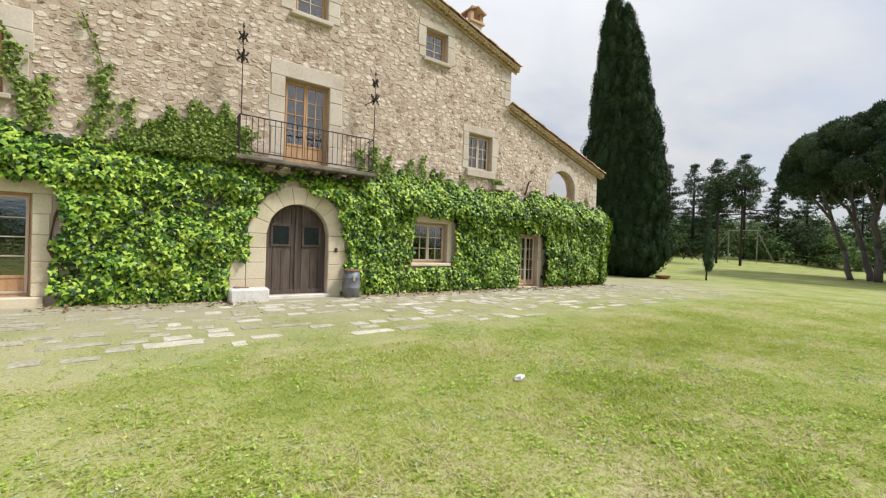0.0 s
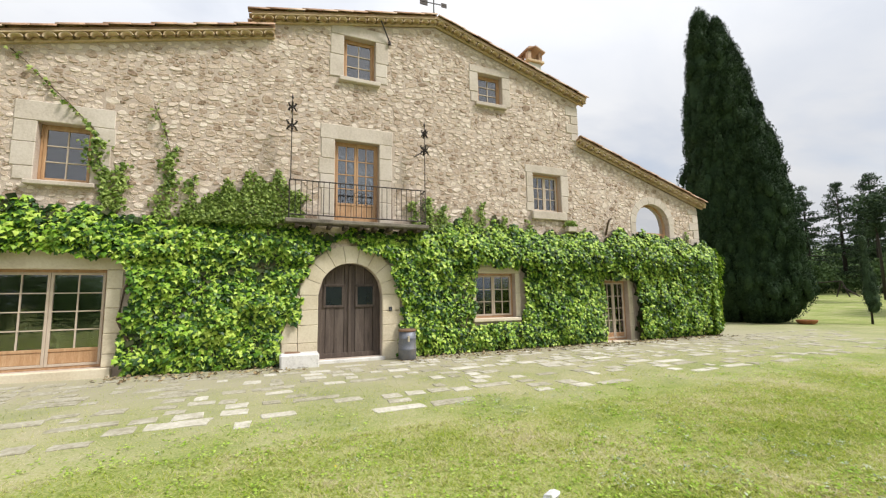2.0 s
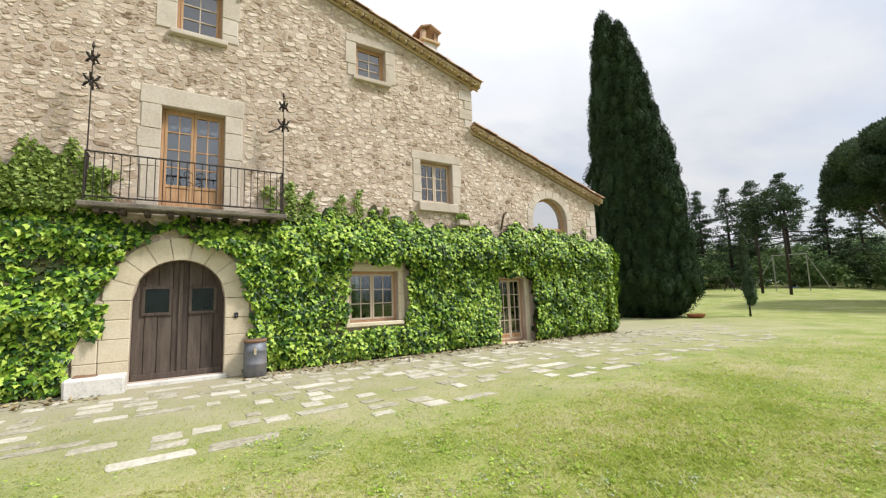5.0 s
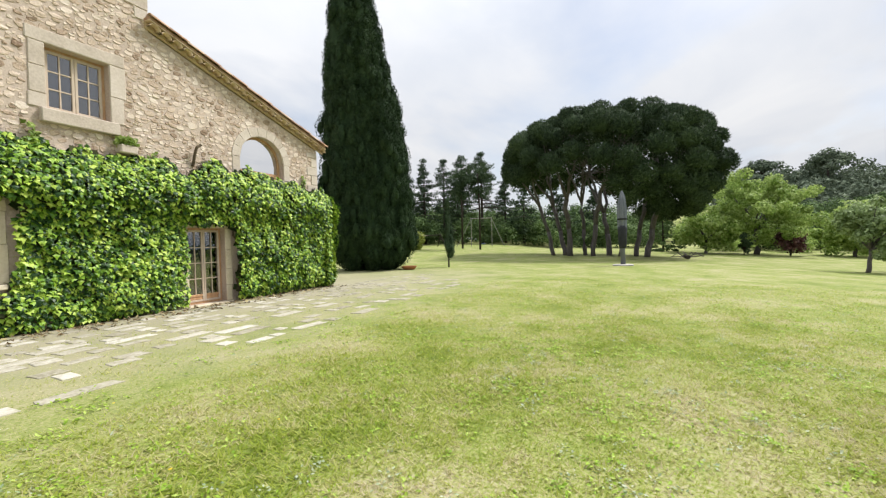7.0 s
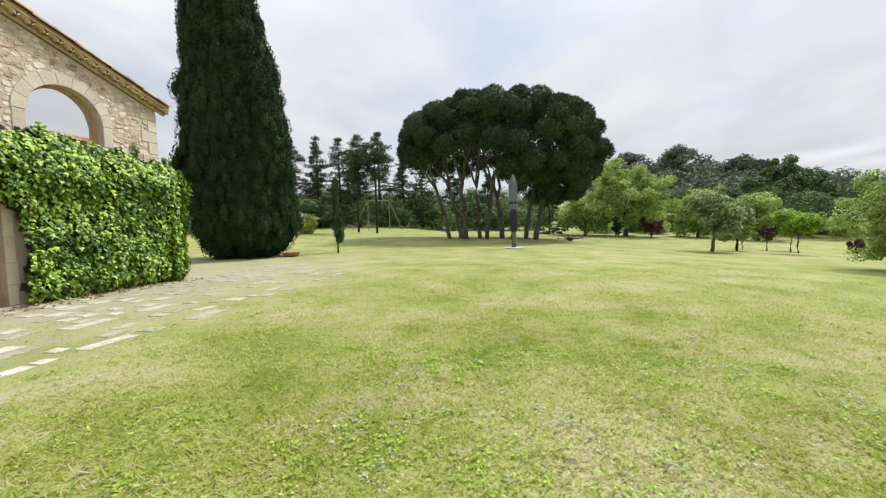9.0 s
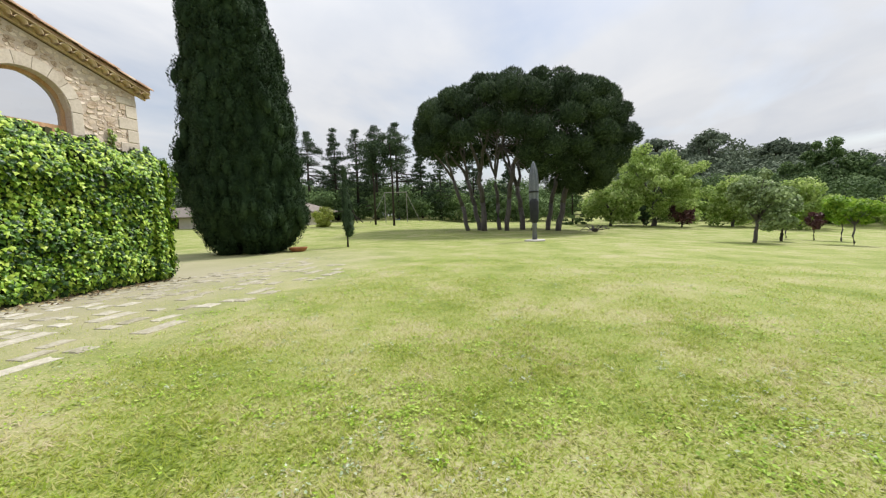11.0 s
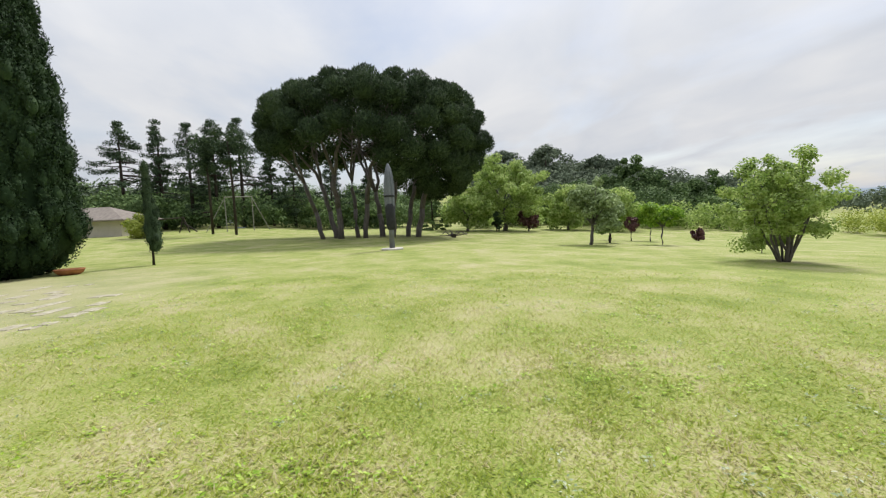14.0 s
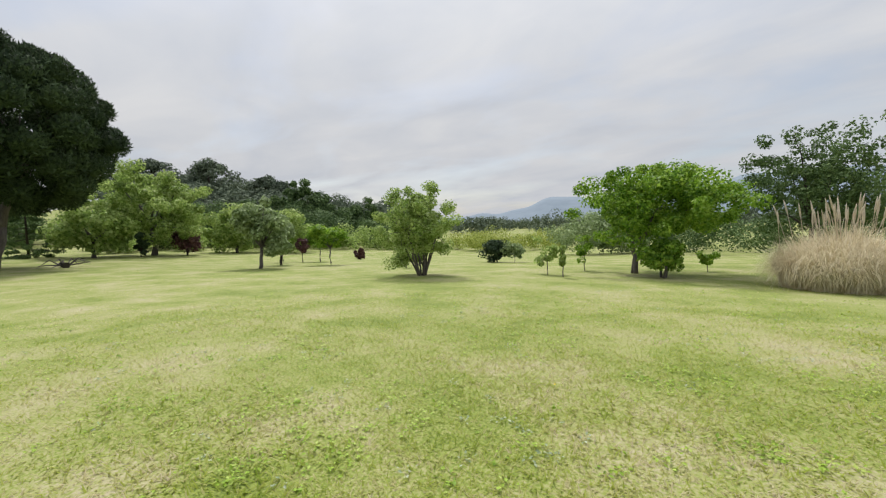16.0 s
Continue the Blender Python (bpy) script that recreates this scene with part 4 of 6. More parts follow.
# the tall cypress by the house corner
def cypress(x, y, label, cols, per_m2, spray, seed, mat=None, trunk_r=0.35):
    """Upright columns of foliage grown together; each column: offset x, y, foot, top, widest radius."""
    rng = np.random.default_rng(seed)
    t = thing("cypress", label, "cypress tree", pose(x, y, gz(x, y)))
    Ps, Ns = [], []
    V, Fq = [], []
    for dx, dy, z0, z1, R in cols:
        H = z1 - z0
        area = 2 * math.pi * R * H * 0.7
        n = int(area * per_m2)
        u = rng.uniform(0, 1, n)
        a = rng.uniform(0, 2 * math.pi, n)

        def rad(u, a):
            body = np.minimum(1, (u / 0.13 + 0.03) ** 0.55) * np.maximum(0, 1 - np.maximum(u - 0.22, 0) / 0.78) ** 0.40
            return R * body * (1 + 0.09 * np.sin(5 * a + 9 * u) + 0.07 * np.sin(9 * a - 17 * u + 2) + 0.05 * np.sin(31 * u + 3 * a))

        r = rad(u, a) * rng.uniform(0.88, 0.98, n) * (1 + 0.10 * value_noise(a * R * 1.3, u * H * 0.5, 0.42, seed))
        Ps.append(np.stack([dx + r * np.cos(a), dy + r * np.sin(a), z0 + u * H], -1))
        Ns.append(np.stack([np.cos(a), np.sin(a), 0 * a + 0.1], -1))
        k0, m, s = len(V), 22, 16
        for i in range(m + 1):
            for j in range(s):
                ang = 2 * math.pi * j / s
                rr = float(rad(np.array(i / m), np.array(ang))) * 0.76 + 0.01
                V.append((dx + rr * math.cos(ang), dy + rr * math.sin(ang), z0 + 0.05 + i / m * (H - 0.3)))
        for i in range(m):
            for j in range(s):
                a0, a1 = k0 + i * s + j, k0 + i * s + (j + 1) % s
                Fq.append((a0, a1, a1 + s, a0 + s))
    P, Nn = np.concatenate(Ps), np.concatenate(Ns)
    buried = np.zeros(len(P), bool)
    for dx, dy, z0, z1, R in cols:
        uu = np.clip((P[:, 2] - z0) / (z1 - z0), 0, 1)
        core = R * 0.80 * np.minimum(1, (uu / 0.13 + 0.03) ** 0.55) * (1 - np.maximum(uu - 0.22, 0) / 0.78) ** 0.4
        buried |= np.hypot(P[:, 0] - dx, P[:, 1] - dy) < core
    P, Nn = P[~buried], Nn[~buried]
    # upright egg-shaped plumes, each a bunch of fine sprays
    per = 125 if spray > 0.2 else 60
    n = len(P) * per
    egg = spray * rng.uniform(0.9, 1.5, (len(P), 1))
    d = unit(sphere_dirs(n, rng) + 0.5 * np.repeat(Nn, per, 0))
    Q = np.repeat(P - Nn * egg * 0.5, per, 0) + d * np.repeat(egg, per, 0) * (1, 1, 1.9) * rng.uniform(0.8, 1.0, (n, 1))
    tip = d * 0.6 + rng.normal(size=(n, 3)) * 0.35 + (0, 0, 0.9)
    ev, ef = egg_cores(P - Nn * egg * 0.5, egg * 0.60, 1.9)
    Fq = np.concatenate([np.array(Fq), ef + len(V)])
    V = np.concatenate([np.array(V), ev])
    part("trunk", tube([(0, 0, -0.1), (0.05, 0, 0.7), (0, 0, 2.0)], [trunk_r, trunk_r * 0.8, trunk_r * 0.6], 10), M_DARKBARK, t, smooth=True)
    obj("inner_foliage", np_mesh("inner_foliage", V, Fq, mat or M_CYPRESS, True), t)
    obj("crown", leaves("crown", Q, d + rng.normal(size=(n, 3)) * 0.45, tip, min(0.17, spray * 0.5) * rng.uniform(0.6, 1.3, n), mat or M_CYPRESS, TRI, width=0.5), t)
    return t


CYX, CYY = 21.5, 3.6
cypress(CYX, CYY, "huge dense dark green cypress with grown-together columns beside the house", (
    (-0.45, 0.75, 0.25, 17.8, 1.62), (-0.10, 0.10, 0.2, 17.0, 1.5), (0.30, -0.2, 0.15, 15.6, 1.6), (0.85, -1.0, 0.15, 10.8, 1.55), (0.55, -0.75, 0.15, 12.4, 1.65), (0.15, -1.15, 0.15, 9.6, 1.5), (-0.8, 0.3, 0.2, 13.0, 1.3),
    (0.9, 0.2, 0.2, 11.0, 1.45), (0.5, -1.35, 0.25, 7.0, 1.3), (-0.4, -0.7, 0.2, 8.0, 1.4), (0.4, 0.9, 0.2, 13.5, 1.5)), 5.2, 0.25, 11)
cypress(24.2, -0.35, "slim young cypress sapling standing alone on the lawn", ((0.0, 0.0, 0.7, 4.1, 0.20), (0.12, -0.10, 0.65, 2.6, 0.24)), 26, 0.13, 12, M_CONIFER, 0.055)

dish = thing("terracotta_dish", "wide low terracotta bowl on the grass by the cypress", "planter", pose(21.9, 1.1, gz(21.9, 1.1)))
part("bowl", lathe([(0.26, 0.0), (0.36, 0.06), (0.42, 0.17), (0.44, 0.20), (0.40, 0.20), (0.37, 0.15)], 24), M_TERRA, dish, smooth=True)
part("soil", lathe([(0.37, 0.12), (0.36, 0.16), (0.1, 0.18)], 20), M_SOIL, dish)


# the clump of umbrella pines: nine trunks whose crowns join into one broad dome, deeper on its southern side
DOME = np.array([44.6, -8.45, 8.3])
PINES = ((44.0, -3.5, 41.5, -0.2), (44.9, -4.5, 47.0, -1.0), (43.6, -5.1, 39.3, -5.0), (45.4, -6.4, 45.5, -5.6), (43.9, -7.2, 40.6, -9.6),
         (46.2, -8.6, 50.0, -7.2), (44.6, -9.6, 45.2, -11.4), (45.4, -11.0, 48.6, -13.6), (44.3, -11.9, 42.2, -15.4))


def dome_puffs(rng):
    """Centres, outward directions and radii of the foliage puffs on the dome's skin and its underside."""
    C, D, R = [], [], []
    for u in sphere_dirs(9000, rng):
        south = float(smooth01((-u[1] + 0.10) / 0.5))
        low = -0.16 - 0.66 * south
        if u[2] < low:
            continue
        r = np.array([9.0, 9.5, 4.5 if u[2] > 0 else 5.8])
        skin = (np.abs(u) ** 2.3).sum() ** (-1 / 2.3)
        c = DOME + u * skin * r * rng.uniform(0.90, 1.0)
        if all(np.linalg.norm((c - q) * (1, 1, 1.2)) > 1.72 for q in C):
            C.append(c); D.append(u); R.append(rng.uniform(0.9, 1.3))
    return np.array(C), np.array(D), np.array(R)


rng_d = np.random.default_rng(64)
PUFF, PUFF_DIR, PUFF_R = dome_puffs(rng_d)
PUFF_OWNER = np.argmin(np.hypot(PUFF[:, None, 0] - np.array([p[2] for p in PINES]), PUFF[:, None, 1] - np.array([p[3] for p in PINES])), 1)


def umbrella_pine(k, x, y, cx, cy):
    rng = np.random.default_rng(60 + k)
    z0 = gz(x, y)
    t = thing("stone_pine", "dark umbrella pine with bare leaning grey trunk", "pine tree", pose(x, y, z0), group="umbrella pines on the lawn")
    base = np.array([x, y, z0])
    C, D, R = (a[PUFF_OWNER == k] for a in (PUFF, PUFF_DIR, PUFF_R))
    C = C - base
    r0 = 0.21 + 0.035 * (k % 3)
    bm = bmesh.new()
    ox, oy = cx - x, cy - y
    fork = np.array([ox * 0.34, oy * 0.34, rng.uniform(4.2, 6.2)])
    limb(bm, (0, 0, -0.15), fork * (0.4, 0.4, 0.5), r0, r0 * 0.86, rng, 0, 3, 10)
    limb(bm, fork * (0.4, 0.4, 0.5), fork, r0 * 0.86, r0 * 0.74, rng, 0, 3, 10)
    for f in range(2 + k % 2):
        a = 2 * math.pi * f / (2 + k % 2) + rng.uniform(0, 2)
        up = np.array([ox * 0.75 + 1.1 * math.cos(a), oy * 0.75 + 1.1 * math.sin(a), rng.uniform(8.4, 9.6)])
        limb(bm, fork, up, r0 * 0.6, r0 * 0.34, rng, 0, 4, 8)
        for c in C[rng.choice(len(C), min(len(C), 11), replace=False)]:
            limb(bm, up, c, r0 * 0.26, 0.035, rng, -0.2, 4, 5)
    part("trunk", bm, M_BARK, t, smooth=True)
    per = 1000
    m = len(C) * per
    d = unit(sphere_dirs(m, rng) + 0.55 * np.repeat(D, per, 0) + (0, 0, 0.2))
    P = np.repeat(C, per, 0) + d * np.repeat(R, per)[:, None] * rng.uniform(0.80, 1.0, (m, 1)) * (1, 1, 0.85)
    # thinner foliage behind the skin keeps the sky from showing through
    inner = np.repeat(C - D * 1.5, 110, 0) + sphere_dirs(len(C) * 110, rng) * rng.uniform(0.2, 1.25, (len(C) * 110, 1))
    P, d = np.concatenate([P, inner]), np.concatenate([d, sphere_dirs(len(inner), rng)])
    size = np.concatenate([0.30 * rng.uniform(0.6, 1.3, m), np.full(len(inner), 0.45)])
    n = len(P)
    obj("inner_foliage", np_mesh("inner_foliage", *egg_cores(C, R * 0.66, 0.85, 9, 6), M_PINE, True), t)
    obj("crown", leaves("crown", P, d + rng.normal(size=(n, 3)) * 0.4, d + (0, 0, 0.55) + rng.normal(size=(n, 3)) * 0.4, size, M_PINE, TRI, width=0.34), t)


for k, p in enumerate(PINES):
    umbrella_pine(k, *p)


# small palms with bare poles near the swing, conifers behind
def pole_tree(x, y, h, seed):
    rng = np.random.default_rng(seed)
    t = thing("pole_pine", "tall thin dark tree with a bare trunk and tufted top", "tree", pose(x, y, gz(x, y)), group="bare-trunked trees")
    part("trunk", tube([(0, 0, -0.1), (0.1, 0, h * 0.5), (0.0, 0.1, h * 0.9)], [0.15, 0.12, 0.08], 8), M_DARKBARK, t, smooth=True)
    C = np.stack([rng.normal(size=26) * 0.75, rng.normal(size=26) * 0.75, rng.uniform(h * 0.66, h, 26)], -1)
    obj("crown", leaves("crown", *crown_leaves(rng, C, 0.55, 90, 0.32), M_CONIFER, width=0.5), t)


pole_tree(54.4, 10.3, 10.4, 1)
pole_tree(53.0, 7.3, 11.0, 2)


def conifer(x, y, h, w, seed, bare=0.2, name="conifer", label="tall dark conifer with ragged layered boughs", mat=None, leaf=0.5, layers=15, per=70):
    rng = np.random.default_rng(seed)
    t = thing(name, label, "conifer", pose(x, y, gz(x, y)))
    bm = tube([(0, 0, -0.1), (rng.normal() * 0.2, 0, h * 0.5), (0, 0, h * 0.98)], [0.02 * h, 0.013 * h, 0.03], 8)
    cs = []
    for k in range(layers):
        u = k / (layers - 1)
        z = h * (bare + (1 - bare) * u)
        r = w / 2 * (1 - u) ** 0.75 * rng.uniform(0.4, 1.25) + 0.15
        for b in range(5 if u < 0.8 else 3):
            a = rng.uniform(0, 2 * math.pi)
            q = np.array([r * math.cos(a), r * math.sin(a), z - 0.12 * r])
            if b < 3:
                limb(bm, (0, 0, z), q, 0.006 * h * (1 - u) + 0.02, 0.015, rng, 0.1, 3, 4)
            for f in (0.5, 0.8, 1.0):
                if rng.uniform() < 0.62:
                    cs.append(np.array([q[0] * f, q[1] * f, z + (q[2] - z) * f]))
    part("trunk", bm, M_DARKBARK, t, smooth=True)
    cs = np.array(cs)
    obj("crown", leaves("crown", *crown_leaves(rng, cs, 0.042 * h, per * 3 // 4, leaf * 0.62, 0.4, 0.5), mat or M_CONIFER, TRI, width=0.5), t)


for k, (x, y, h, w, bare) in enumerate(((69.9, 28.5, 15.2, 9.5, 0.45), (72.0, 24.5, 15.8, 6.5, 0.3), (73.6, 21.2, 15.6, 6.5, 0.35), (72.1, 17.0, 15.8, 8.5, 0.5), (73.2, 13.6, 16.2, 10.0, 0.4),
                                        (74.6, 9.6, 12.4, 7.5, 0.25), (73.4, 6.0, 11.6, 8.0, 0.2), (78.0, 1.0, 11.0, 8.0, 0.25), (80.0, -5.0, 10.0, 8.0, 0.2), (66.0, 34.0, 13.0, 7.0, 0.3), (75.0, 19.0, 11.5, 7.0, 0.15), (76.0, 27.0, 11.0, 7.0, 0.1))):
    conifer(x, y, h, w, 100 + k, bare)
conifer(62.0, -14.6, 6.2, 6.4, 130, 0.05, "blue_spruce", "small bluish spruce with boughs down to the lawn", M_WOODS, 0.34, 13, 120)

# dead stump with a wheel of branches under the pines
st = thing("brush_pile", "low heap of cut branches lying on the grass", "branches", pose(42.5, -14.9, gz(42.5, -14.9)))
rngb = np.random.default_rng(5)
part("log", tube([(-0.7, 0, 0.16), (0.5, 0.1, 0.2)], [0.2, 0.16], 8), M_DARKBARK, st)
for k in range(11):
    a = rngb.uniform(0, 2 * math.pi)
    part("branch", tube([(0.2 * math.cos(a), 0.2 * math.sin(a), 0.15), (0.6 * math.cos(a), 0.7 * math.sin(a), rngb.uniform(0.2, 0.6)), (1.1 * math.cos(a), 1.3 * math.sin(a), rngb.uniform(0.05, 0.5))], [0.05, 0.035, 0.015], 5), M_BARK, st)

# broadleaf trees and shrubs of the garden
tree("walnut_tree", "broad light green walnut tree with spreading crown", 60.0, -24.0, 9.6, 14.5, M_LIGHTLEAF, M_BARK, 201, 0.32, 0.32, 170, 190, 0.22, low=0.10, clump=0.065, fill=0.35, rough=0.40)
tree("light_tree", "light green bushy tree at the wood's edge", 57.5, -18.6, 4.6, 7.5, M_LIGHTLEAF, M_BARK, 202, 0.2, 0.3, 40, 150, 0.3, low=0.1, clump=0.15)
tree("light_tree", "light green bushy tree at the wood's edge", 62.0, -33.5, 6.0, 8.5, M_LIGHTLEAF, M_BARK, 203, 0.2, 0.3, 46, 150, 0.3, low=0.08, clump=0.14)
tree("light_tree", "light green bushy tree at the wood's edge", 58.0, -38.5, 5.6, 7.0, M_LIGHTLEAF, M_BARK, 204, 0.2, 0.3, 40, 150, 0.3, low=0.08, clump=0.14)
tree("purple_shrub", "dark purple-leaved shrub at the edge of the lawn", 58.0, -26.6, 3.2, 3.2, M_PURPLE, M_DARKBARK, 205, 0.12, 0.2, 26, 110, 0.2, low=0.05, category="shrub")
tree("dark_shrub", "narrow dark shrub at the edge of the lawn", 58.0, -22.4, 2.6, 1.4, M_CONIFER, M_DARKBARK, 206, 0.1, 0.2, 18, 90, 0.2, low=0.05, category="shrub")
tree("olive_tree", "young olive tree with grey-green leaves and short trunk", 29.9, -21.5, 3.7, 3.2, M_OLIVE, M_BARK, 207, 0.11, 0.32, 46, 170, 0.15, low=0.26, shift=(0.0, -0.3), clump=0.15)
tree("willow_shrub", "drooping grey-green shrub reaching the grass", 33.5, -24.6, 3.6, 2.1, M_OLIVE, M_DARKBARK, 208, 0.1, 0.3, 34, 170, 0.16, low=0.02, clump=0.16, category="shrub")
tree("plum_tree", "small purple-leaved plum tree", 38.6, -29.1, 2.1, 1.1, M_PURPLE, M_DARKBARK, 209, 0.05, 0.35, 16, 90, 0.13, low=0.4)
for k, (x, y, h, w) in enumerate(((38.0, -30.4, 2.9, 2.2), (30.6, -26.5, 2.75, 2.5), (39.0, -27.6, 2.6, 2.0))):
    tree("mulberry_tree", "small bright green fruit tree with thin trunk", x, y, h, w, M_FRESH, M_BARK, 215 + k, 0.055, 0.4, 26, 130, 0.15, low=0.42, clump=0.16)
tree("hazel_bush", "large many-stemmed light green bush on the lawn", 18.2, -22.3, 3.75, 3.7, M_LIGHTLEAF, M_BARK, 220, 0.04, 0.42, 140, 170, 0.075, stems=13, low=0.04, clump=0.09, fill=0.25, category="bush", rough=0.30, splay=7.0)
tree("dark_bush", "round dark green bush", 22.3, -33.5, 1.5, 1.9, M_CONIFER, M_DARKBARK, 221, 0.05, 0.2, 30, 110, 0.12, low=0.0, category="bush")
tree("silver_shrub", "small silvery shrub beside a dark bush", 21.0, -33.6, 1.3, 1.3, M_OLIVE, M_BARK, 222, 0.03, 0.3, 20, 80, 0.1, low=0.2, category="shrub")
for k, (x, y, h, w, m) in enumerate(((14.4, -25.0, 1.45, 1.0, M_LIGHTLEAF), (13.4, -24.2, 1.2, 0.35, M_LIGHTLEAF), (14.0, -27.5, 1.6, 0.95, M_FRESH), (10.1, -30.0, 0.85, 0.75, M_FRESH), (22.5, -25.6, 1.0, 0.7, M_LIGHTLEAF), (27.5, -30.0, 1.3, 0.8, M_OLIVE), (24.0, -28.0, 1.1, 0.5, M_LIGHTLEAF))):
    tree("sapling", "small young fruit sapling with thin stem", x, y, h, w, m, M_BARK, 230 + k, 0.022, 0.4, 14, 60, 0.085, low=0.16, category="sapling", clump=0.2, rough=0.4, fill=0.3)
tree("mulberry_tree", "wide fresh green tree with low spreading crown", 11.9, -27.4, 4.25, 6.5, M_FRESH, M_BARK, 240, 0.10, 0.30, 200, 190, 0.095, low=0.22, shift=(-0.55, -0.5), stems=2, clump=0.075, rough=0.30, fill=0.35)
tree("low_shrub", "leafy green shrub under the wide tree", 10.8, -26.1, 1.35, 1.55, M_FRESH, M_BARK, 241, 0.05, 0.3, 26, 110, 0.11, low=0.15, stems=4, category="shrub")
tree("ash_tree", "tall open grey-green tree with sky showing through", 7.5, -31.3, 6.0, 6.6, M_WOODS, M_DARKBARK, 242, 0.11, 0.28, 260, 90, 0.09, low=0.06, shift=(-0.9, -0.8), clump=0.06, fill=0.2, rough=0.15)
tree("red_shrub", "reddish low shrub at the orchard edge", 40.5, -36.5, 1.2, 1.1, M_PURPLE, M_DARKBARK, 243, 0.05, 0.2, 20, 90, 0.16, low=0.05, category="shrub")


# pampas grass: a fountain of dry blades with plumes
def pampas(x, y, R, h, seed):
    rng = np.random.default_rng(seed)
    t = thing("pampas_grass", "large dry straw-coloured pampas grass clump with pale plumes", "pampas grass", pose(x, y, gz(x, y)))
    n, k = 11000, 6
    a, q = rng.uniform(0, 2 * math.pi, n), np.sqrt(rng.uniform(0, 1, n))
    r0 = R * 0.66 * q
    reach, H = rng.uniform(0.06, 0.42, n) * R, h * rng.uniform(0.55, 1.0, n) * (1 - 0.30 * q)
    droop = rng.uniform(0.15, 1.20, n) * (0.22 + 0.78 * q)
    twist = rng.normal(size=n) * 0.35
    V, w = np.zeros((n, k, 2, 3)), 0.008
    for i in range(k):
        u = i / (k - 1)
        rr = r0 + reach * u ** 1.2
        z = H * (1.25 * (1 - (1 - u) ** 1.7) - 1.1 * droop * u ** 2.2)
        aa = a + twist * u
        c = np.stack([rr * np.cos(aa), rr * np.sin(aa), np.maximum(z, 0.02)], -1)
        side = np.stack([-np.sin(aa), np.cos(aa), 0 * aa], -1) * w * (1 - 0.8 * u)
        V[:, i, 0], V[:, i, 1] = c - side, c + side
    idx = np.arange(n * k * 2).reshape(n, k, 2)
    Fq = np.stack([idx[:, :-1, 0], idx[:, :-1, 1], idx[:, 1:, 1], idx[:, 1:, 0]], -1).reshape(-1, 4)
    obj("blades", np_mesh("blades", V.reshape(-1, 3), Fq, M_STRAW), t)
    for j in range(46):
        aj, rj = rng.uniform(0, 2 * math.pi), R * rng.uniform(0.0, 0.7)
        lean_ = rng.uniform(0.0, 0.3)
        p0 = np.array([rj * math.cos(aj), rj * math.sin(aj), h * 0.55])
        p1 = p0 + (lean_ * math.cos(aj), lean_ * math.sin(aj), h * rng.uniform(0.38, 0.66))
        p2 = p1 + (lean_ * 0.5 * math.cos(aj), lean_ * 0.5 * math.sin(aj), 0.42)
        pl = part("plume", tube([tuple(p0), tuple(p1), tuple(p1 * 0.7 + p2 * 0.3), tuple(p1 * 0.35 + p2 * 0.65), tuple(p2)], [0.005, 0.007, 0.022, 0.018, 0.003], 6), M_PLUME, t, smooth=True)


pampas(6.5, -25.9, 1.95, 1.7, 31)


# ---- parasol, swing, outbuilding ----
ps = thing("garden_parasol", "closed tall parasol in a grey weathered cover on a round base", "parasol", pose(27.4, -9.9, gz(27.4, -9.9) + 0.01))
part("base_plate", lathe([(0.56, 0.0), (0.56, 0.05), (0.52, 0.07), (0.16, 0.08)], 28), M_CONCRETE, ps, "flat pale round base")
part("pole", tube([(0, 0, 0.07), (0, 0, 1.75)], [0.14, 0.12], 14), M_GREYMETAL, ps, "thick dark grey mast", smooth=True)


def spindle(profile, sides, folds, depth):
    V, Fq = [], []
    for i, (r, z, ox) in enumerate(profile):
        for k in range(sides):
            a = 2 * math.pi * k / sides
            rr = 0.66 * r * (1 + depth * math.sin(folds * a + 0.5 * i) + 0.5 * depth * math.sin(3 * a + i))
            V.append((ox + rr * math.cos(a), rr * math.sin(a), z))
    for i in range(len(profile) - 1):
        for k in range(sides):
            a, b = i * sides + k, i * sides + (k + 1) % sides
            Fq.append((a, b, b + sides, a + sides))
    return np_mesh("cover", V, Fq, M_COVER, True)


cover = obj("cover", spindle([(0.22, 1.35, 0.02), (0.30, 1.6, 0.03), (0.34, 2.1, 0.04), (0.36, 2.6, 0.03), (0.37, 3.0, 0.0), (0.34, 3.4, -0.02), (0.27, 3.8, -0.03), (0.17, 4.1, -0.03), (0.06, 4.27, -0.03), (0.01, 4.30, -0.03)], 48, 8, 0.10), ps, "folded grey cover with long creases")
part("valance", lathe([(0.16, 1.0), (0.21, 1.1), (0.23, 1.5), (0.255, 2.1), (0.20, 2.3)], 30), M_BLACKCLOTH, ps, "black canvas hem", smooth=True)
part("strap", lathe([(0.25, 2.62), (0.27, 2.64), (0.27, 2.70), (0.25, 2.72)], 30), M_BLACKCLOTH, cover)

